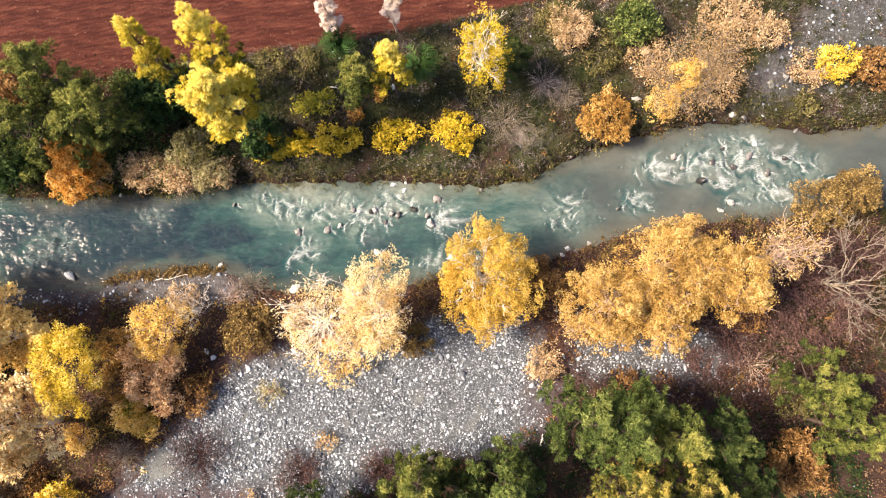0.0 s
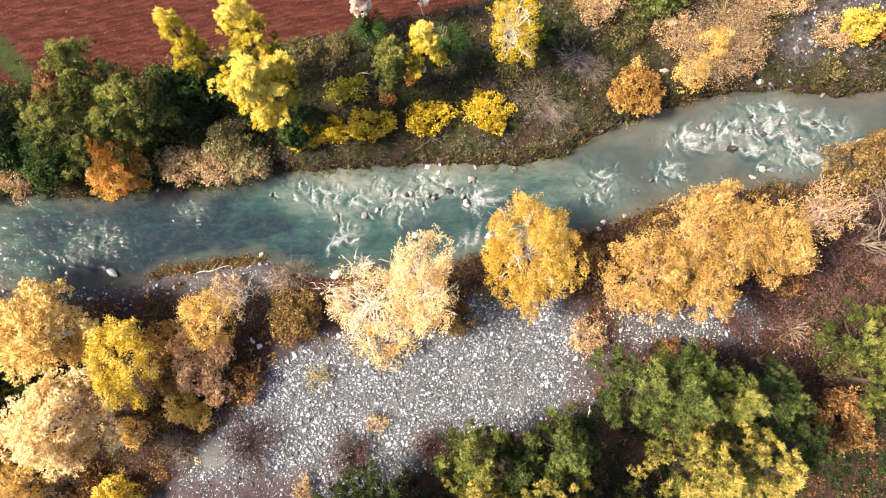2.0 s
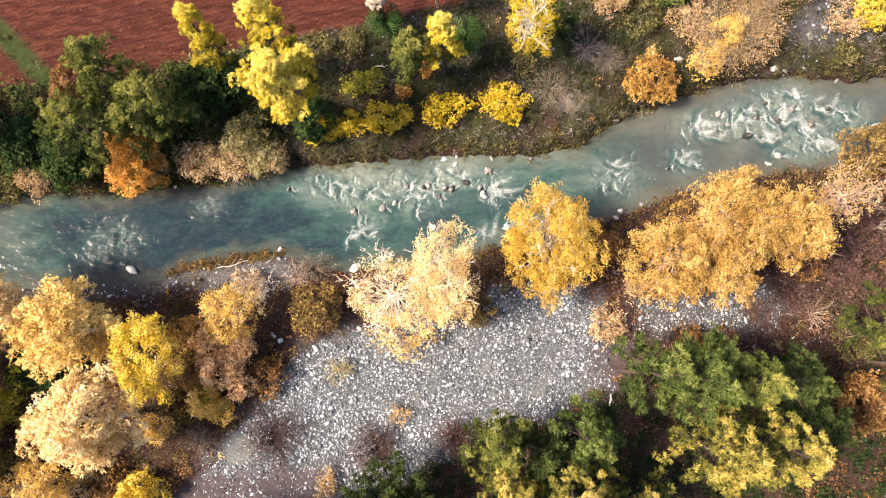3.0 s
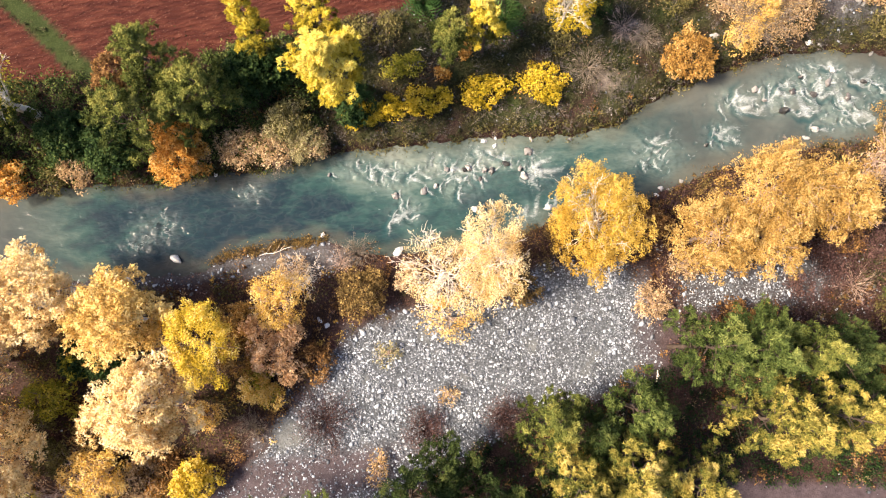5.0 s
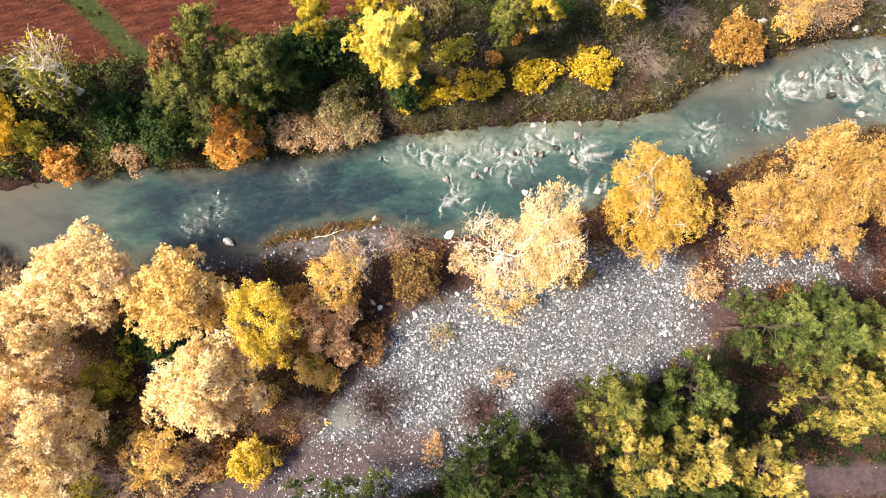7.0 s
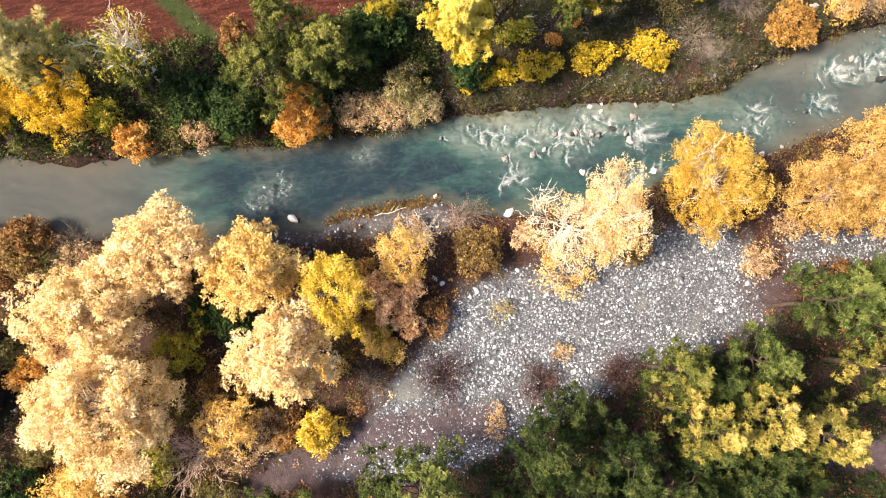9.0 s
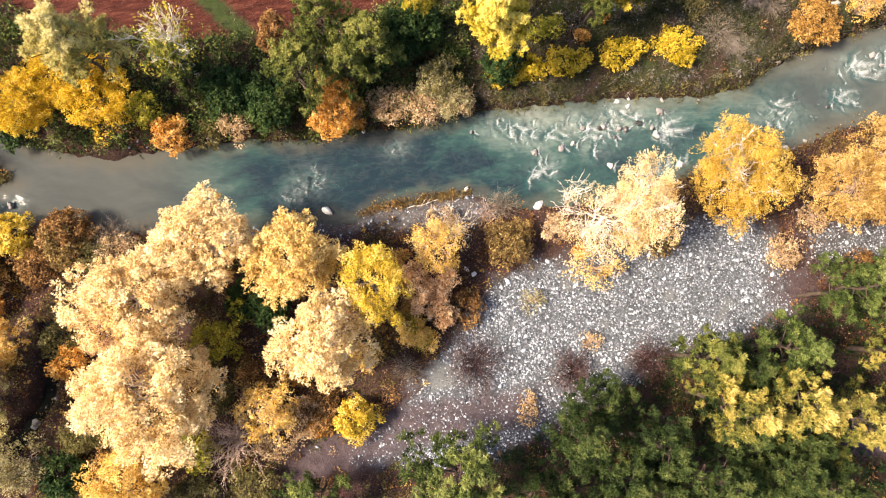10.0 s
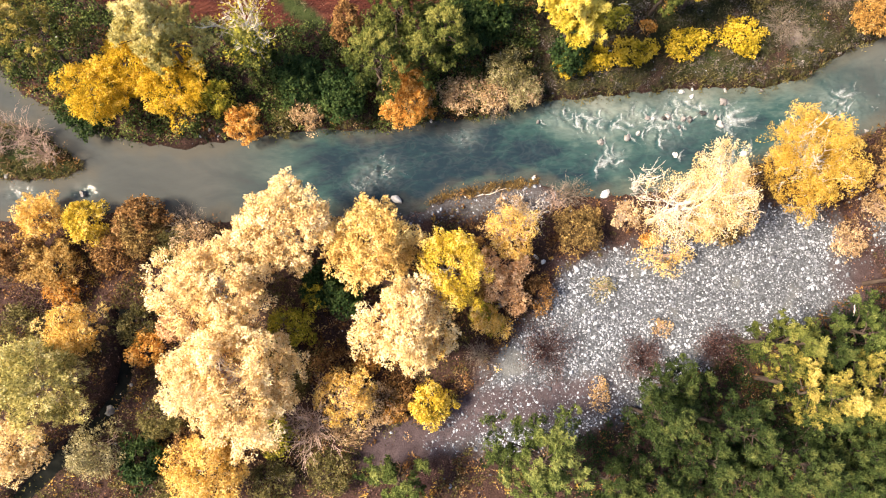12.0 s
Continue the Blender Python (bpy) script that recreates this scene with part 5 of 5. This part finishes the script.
for x, y, top, r in [(-19.7, -5.6, 3.2, 1.1), (-18.6, -6.4, 2.6, 0.9), (-23.1, -7.2, 2.4, 1.0)]:
    bush(x, y, top, r, STRAW, BARK_PINK, "straw-coloured bush at the gravel's edge", "straw bushes", density=0.8, size=0.13)
for x, y, top, r in [(-43.6, -6.1, 2.8, 1.4), (-28.3, -8.1, 2.0, 0.9), (-49.6, -1.4, 2.2, 1.3)]:
    bush(x, y, top, r, ORANGE, BARK, "small orange bush in the undergrowth", "small orange bushes", density=0.8, size=0.14)
for x, y, top, r in [(-52.1, -3.8, 2.8, 1.9), (-41.6, 1.0, 2.4, 1.6), (-16.4, 12.5, 4.0, 1.6), (12.1, 20.4, 1.9, 1.8), (-11.5, 18.8, 2.9, 1.3), (-9.2, 19.1, 2.4, 1.3), (25.0, -3.7, 2.4, 1.6), (-33.9, 9.8, 1.6, 1.1)]:
    bush(x, y, top, r, OLIVE, BARK, "grey-olive bush on the bank", "olive bushes", density=0.7, size=0.13)
for x, y, top, r in [(8.0, 18.2, 1.9, 1.4), (22.6, -1.9, 1.6, 1.5), (-49.9, -2.6, 2.0, 1.9), (-13.6, 2.6, 1.2, 1.2)]:
    bare_shrub(x, y, top, r, BARK_PINK, "tangle of bare blush twigs", "bare thickets", "bare_bush", 20, 0.015, "bush", 12)


def frond_plant(x, y, h, r, n, label):
    """A tuft of arching fronds, each with its rows of leaflets."""
    ob = thing("frond_plant", x, y, ground_z(x, y) - 0.03, label, "plant", "frond plants at the field's edge")
    part("stump", mesh_from("stump", *tube(bent((0, 0, 0), (0.05, 0, h * 0.5), 0.03, 4), (0.16, 0.14, 0.13, 0.1), 7), BARK_DARK, smooth=True), ob)
    for k in range(n):
        a = 2.4 * k + rng.normal(0, 0.2)
        out = r * rng.uniform(0.75, 1.1)
        rise = h * rng.uniform(0.15, 0.5)
        t = np.linspace(0, 1, 8)
        rib = np.stack([np.cos(a) * out * t, np.sin(a) * out * t, h * 0.5 + rise * np.sin(t * 2.3) - 0.35 * out * t ** 2], -1)
        side = np.array([-np.sin(a), np.cos(a), 0])
        v, f = [], []
        for p, q in zip(rib[1:], t[1:]):
            w = 0.34 * r * np.sin(np.pi * (0.12 + 0.85 * q)) + 0.05
            for sgn in (-1, 1):
                way = unit(side * sgn + 0.6 * np.array([np.cos(a), np.sin(a), 0]) + np.array([0, 0, 0.25]))
                thick = np.array([np.cos(a), np.sin(a), 0]) * 0.06
                f.append([len(v), len(v) + 1, len(v) + 2, len(v) + 3])
                v += [p - thick, p + way * w * 0.5 - thick * 0.6 + np.array([0, 0, 0.05]), p + way * w, p + thick]
        v2, f2 = tube(rib, np.linspace(0.025, 0.008, 8), 4)
        verts, faces = join([(np.array(v), np.array(f)), (v2, f2)])
        part("frond", mesh_from("frond", verts, faces, FROND, np.full(len(verts), rng.uniform(0.3, 0.9))), ob)
    return ob


frond_plant(-0.8, 18.3, 3.4, 1.6, 26, "bright green plant of arching fronds")
frond_plant(-6.4, 20.0, 3.0, 1.5, 24, "dull green plant of arching fronds by the field")


def branch(x, y, length, turn, radius, bark, label, name="fallen_branch"):
    """A dead branch lying on the ground, with a few snapped side twigs."""
    ob = thing(name, x, y, ground_z(x, y) + radius * 0.7, label, "branch", "fallen wood", turn)
    line = bent((-length / 2, 0, 0), (length / 2, 0, 0.05), 0.06, 7)
    part("stem", mesh_from("stem", *tube(line, np.linspace(radius, radius * 0.45, 7), 7), bark, smooth=True), ob)
    for k in range(3):
        p = line[2 + k]
        e = p + np.array([0.25 * length, rng.choice((-1, 1)) * 0.18 * length, 0.06]) * rng.uniform(0.6, 1.0)
        part("twig", mesh_from("twig", *tube(bent(p, e, 0.1, 4), np.linspace(radius * 0.45, radius * 0.15, 4), 5), bark, smooth=True), ob)
    return ob


for x, y, length, turn, radius in [(-3.0, 12.2, 1.5, 35, 0.04), (-2.1, 12.6, 1.6, -30, 0.04), (2.9, 12.7, 1.7, -65, 0.04), (1.5, 12.9, 1.3, 20, 0.03), (5.7, 14.7, 2.0, 10, 0.04), (6.6, 15.3, 1.8, -15, 0.04)]:
    branch(x, y, length, turn, radius * 0.6, BARK, "thin grey branch lying on the bank")
branch(-7.0, 17.5, 1.4, 4, 0.06, BARK_PALE, "short bleached log lying in the brush", "log")
branch(7.9, -7.1, 0.8, 80, 0.07, BARK_PALE, "short white log lying on the gravel", "log")
branch(-18.6, 3.7, 3.0, 12, 0.03, BARK_PALE, "long bleached driftwood pole on the sand bar", "log")
branch(-9.4, 6.9, 1.2, 60, 0.08, BARK_DARK, "dark waterlogged snag caught in the rapids", "snag")
branch(-8.9, 7.3, 0.9, 20, 0.06, BARK_DARK, "dark waterlogged snag caught in the rapids", "snag")
branch(7.2, -3.4, 1.6, 60, 0.03, BARK_DARK, "thin dead branch on the gravel")
bush(2.3, -12.3, 1.9, 0.8, ORANGE, BARK, "small red-orange bush under the pines", "small orange bushes", density=1.0, size=0.13)


# ---------------------------------------------------------------- ground cover
def scatter_plants(name, n, box, chance, leaf, height, label, per=22, spread=0.45, size=0.16, slim=0.6, kind="plants"):
    """Low growth in uneven tufts, too many to count."""
    x, y = rng.uniform(box[0], box[2], n), rng.uniform(box[1], box[3], n)
    z, cover, river, field, brook = masks(x, y)
    ok = rng.random(n) < chance(x, y, cover, river, field, brook)
    x, y, z = x[ok], y[ok], z[ok]
    s = rng.lognormal(0, 0.45, len(x))
    n = len(x) * per
    q = unit(rng.normal(0, 1, (n, 3)) * np.array([1, 1, 0.8]) + np.array([0, 0, 0.5]))
    q[:, 2] = np.abs(q[:, 2])
    ss = np.repeat(s, per)
    at = np.repeat(np.stack([x, y, z], -1), per, 0) + q * (ss * rng.random(n) ** 0.5)[:, None] * np.array([spread, spread, height])
    at[:, 2] += 0.03
    v, f = leaves(at, q, size, slim, 0.6)
    tint = np.clip(np.repeat(rng.normal(0.45, 0.2, len(x)), per) + rng.normal(0, 0.09, n), 0, 1)
    return tagged(new(name, mesh_from(name, v, f, leaf, np.repeat(tint, 3))), label, kind, kind="stuff")


def wild(x, y, cover, river, field, brook):
    return (river < -0.25) * (1 - np.clip(cover["gravel"] * 1.6, 0, 1)) * (1 - field) * (1 - cover["dirt"]) * (1 - 0.75 * cover["dust"]) * (1 - 0.9 * smooth(-0.5, 0.2, brook))


VIEW = (-60, -22, 40, 30)
scatter_plants("undergrowth", 11000, VIEW, lambda x, y, *c: wild(x, y, *c) * (1 - 0.92 * ((y > 8) & (x > -14))) * smooth(-0.5, 0.4, wobble(x, y, 0.45, 1.0)), RUST, 0.55, "rusty brown withered undergrowth on the river banks")
scatter_plants("scrub", 8000, VIEW, lambda x, y, *c: wild(x, y, *c) * (1 - 0.5 * ((y > 8) & (x > -14))) * smooth(-0.2, 0.6, wobble(x, y, 0.4, 6.0)) * 0.7, OLIVE, 0.6, "olive scrub between the trees", size=0.12)
scatter_plants("thicket", 5000, VIEW, lambda x, y, *c: wild(x, y, *c) * smooth(0.0, 0.6, wobble(x, y, 0.35, 9.0)) * 0.7, MAROON, 0.5, "purplish dry thicket between the trees", size=0.12)
scatter_plants("bank_brush", 6500, (-30, 9.4, 40, 27), lambda x, y, *c: wild(x, y, *c) * smooth(-0.7, 0.3, wobble(x, y, 0.6, 15.0)), GRASS, 0.45, "olive and brown brush on the north bank", per=22, spread=0.4, size=0.16, slim=0.45)
scatter_plants("bank_twigs", 3000, (-30, 9.4, 40, 27), lambda x, y, *c: wild(x, y, *c) * smooth(-0.5, 0.4, wobble(x, y, 0.6, 18.0)), TWIG, 0.45, "grey-brown dead brush on the north bank", per=26, spread=0.4, size=0.2, slim=0.14)
scatter_plants("water_edge_growth", 2600, (-30, 9.0, 40, 17), lambda x, y, c, river, *r: smooth(-1.5, -0.5, river) * (river < 0.12), OLIVE, 0.4, "olive growth overhanging the water's edge", per=30, spread=0.35, size=0.16, slim=0.35)
scatter_plants("bank_grass", 7500, (-34, 9, 40, 27), lambda x, y, x_, river, *c: wild(x, y, x_, river, *c) * np.clip(x_["grass"] + smooth(-1.6, -0.3, river) * 0.8, 0, 1), GRASS, 0.4, "rough green grass on the north bank", per=15, spread=0.32, size=0.24, slim=0.3)
scatter_plants("evergreen_scrub", 3800, (-60, 9.3, -14, 24), lambda x, y, *c: wild(x, y, *c) * 0.75, PINE_GREEN, 1.1, "dark evergreen scrub under the pines", per=40, spread=0.6, size=0.18)
scatter_plants("bank_thicket", 4500, (-14, 10, 40, 27), lambda x, y, *c: wild(x, y, *c) * smooth(-0.4, 0.4, wobble(x, y, 0.5, 21.0)) * 0.8, TWIG, 0.45, "purplish grey dry thicket on the north bank", per=24, spread=0.42, size=0.16, slim=0.25)
scatter_plants("poplar_underwood", 3000, (-60, -21, -20, 2.5), lambda x, y, *c: wild(x, y, *c) * smooth(-0.5, 0.2, wobble(x, y, 0.4, 14.0)) * 0.7, OLIVE, 0.9, "dark olive underwood below the poplars", per=30, spread=0.55, size=0.14)
scatter_plants("shore_scrub", 1500, (-1, 1.5, 32, 10), lambda x, y, c, river, *r: smooth(-3.6, -2.0, river) * (river < -0.1) * (1 - c["gravel"]), UMBER, 0.7, "dark brown scrub along the south shore", per=30, spread=0.5, size=0.13)
scatter_plants("strip_grass", 700, (-48, 16, -26, 36), lambda x, y, c, *r: c["grass"] * (y > np.interp(x, EDGE_X, EDGE_Y)), GRASS, 0.5, "rough dark grass strip across the field", per=20, spread=0.4, size=0.2, slim=0.3)
scatter_plants("maroon_scrub", 4200, (9, -7, 40, 9), lambda x, y, *c: wild(x, y, *c) * smooth(-0.5, 0.2, wobble(x, y, 0.6, 11.0)), MAROON, 0.6, "maroon brown scrub over dry leaf litter", per=30, spread=0.5, size=0.12)
# dark leaves added where deep shade lies around the bare tree
scatter_plants("shade_underwood", 1500, (22.5, -2, 40, 9.5), lambda x, y, *c: wild(x, y, *c), GRASS, 0.6, "dark growth added in place of deep shade below the bare tree", per=30, spread=0.5, size=0.13)
# dark green growth added to imitate shade in the gaps between pines
scatter_plants("pine_shade_growth", 3800, (-15, -22, 30, -5), lambda x, y, *c: wild(x, y, *c) * 0.8, GREEN, 0.7, "dark growth added for the shade below the pines", per=34, spread=0.5, size=0.15)
scatter_plants("withered_scrub", 10000, VIEW, lambda x, y, *c: wild(x, y, *c) * (1 - 0.65 * ((y > 8) & (x > -14))) * smooth(-0.1, 0.5, wobble(x, y, 0.5, 12.0)) * 0.6, DRY, 0.5, "blush withered scrub between the trees", size=0.12)
scatter_plants("islet_grass", 900, (-58, 6.5, -48, 13), lambda x, y, c, river, *r: (river < -0.1) * (np.abs(river) < 1.6), OLIVE, 0.35, "olive grass on the islet", per=22, spread=0.3, size=0.2, slim=0.25)
scatter_plants("bar_fringe", 700, (-24.5, 3.2, -14.6, 5.0), lambda x, y, c, river, *r: smooth(-0.75, -0.3, river) * (river < 0.05), UMBER, 0.22, "brown sedge fringe along the sand bar", per=24, spread=0.25, size=0.12)
scatter_plants("fallen_leaves", 24000, VIEW, lambda x, y, *c: wild(x, y, *c) * (0.9 - 0.85 * ((y > 8) & (x > -14)) - 0.7 * ((y < -7) & (x > -14)) - 0.45 * ((y > -7) & (y < 8) & (x > 9)) - 0.4 * ((y > -3) & (y < 9) & (x > 22))), LITTER, 0.05, "fallen brown and blush leaves on the ground", per=5, spread=0.4, size=0.13)
scatter_plants("golden_undergrowth", 2200, (-60, -20, -12, 4), lambda x, y, *c: wild(x, y, *c) * smooth(0.0, 0.5, wobble(x, y, 0.5, 3.0)) * 0.6, STRAW, 0.5, "straw-coloured withered undergrowth below the trees", size=0.13)

# ---------------------------------------------------------------- stones of gravel bar, shore and field
BAR = (-27, -16, 24, 2)
stone_field(98000, BAR, lambda x, y, c, *r: c["gravel"] ** 1.5 * (1 - 0.92 * c["silt"]) * (1 - 0.8 * c["dirt"]) * np.clip(0.6 + 0.5 * wobble(x, y, 0.8, 2.0), 0.12, 1), 0.045, COBBLE, "cobbles", "white and grey rounded cobbles of the gravel bar", 290)
stone_field(3000, BAR, lambda x, y, c, *r: c["gravel"] * (1 - c["silt"]) * (1 - 0.8 * c["dirt"]) * np.clip(0.3 + 0.5 * wobble(x, y, 0.6, 7.0), 0.03, 1), 0.088, COBBLE, "large_cobbles", "larger pale cobbles on the gravel bar")
stone_field(50000, (-27, -16, 24, 1.5), lambda x, y, c, river, *r: c["gravel"] * 0.6 * (1 - 0.7 * c["silt"]) * (1 - 0.6 * c["dirt"]) * (river < -0.1), 0.036, COBBLE, "pebbles", "small pale pebbles on gravel")
stone_field(6000, (20, 15, 44, 30), lambda x, y, c, river, *r: c["gravel"] * 0.45 * (river < -0.1), 0.095, COBBLE, "track_stones", "pale stones on the gravel by the north bank")
stone_field(1600, (9, -4, 26, 2.5), lambda x, y, c, river, *r: 0.7 * (river < -0.3), 0.045, COBBLE, "litter_stones", "small pale stones among maroon leaf litter")
stone_field(9000, VIEW, lambda x, y, c, river, field, brook: (0.14 + 0.16 * (y > 8)) * (river < -0.3) * (1 - field), 0.065, COBBLE, "scattered_stones", "scattered pale stones among fallen leaves")
stone_field(900, (-23, 1.6, -12, 4.4), lambda x, y, c, river, *r: 0.35 * (river < -0.2), 0.055, COBBLE, "bar_stones", "pale stones strewn over the low sand bar")
stone_field(1500, (-36, 1, -22, 5), lambda x, y, c, river, *r: 0.28 * (river < 0.25), 0.07, COBBLE, "shore_stones", "pale stones along the dark muddy shore")
stone_field(16000, (-48, 16, 12, 30), lambda x, y, c, *r: c["soil"] * 0.7 * np.clip(0.55 + 0.5 * wobble(x, y, 0.8, 3.0), 0.1, 1), 0.034, CLOD, "soil_clods", "crumbled red clods of the ploughed field")
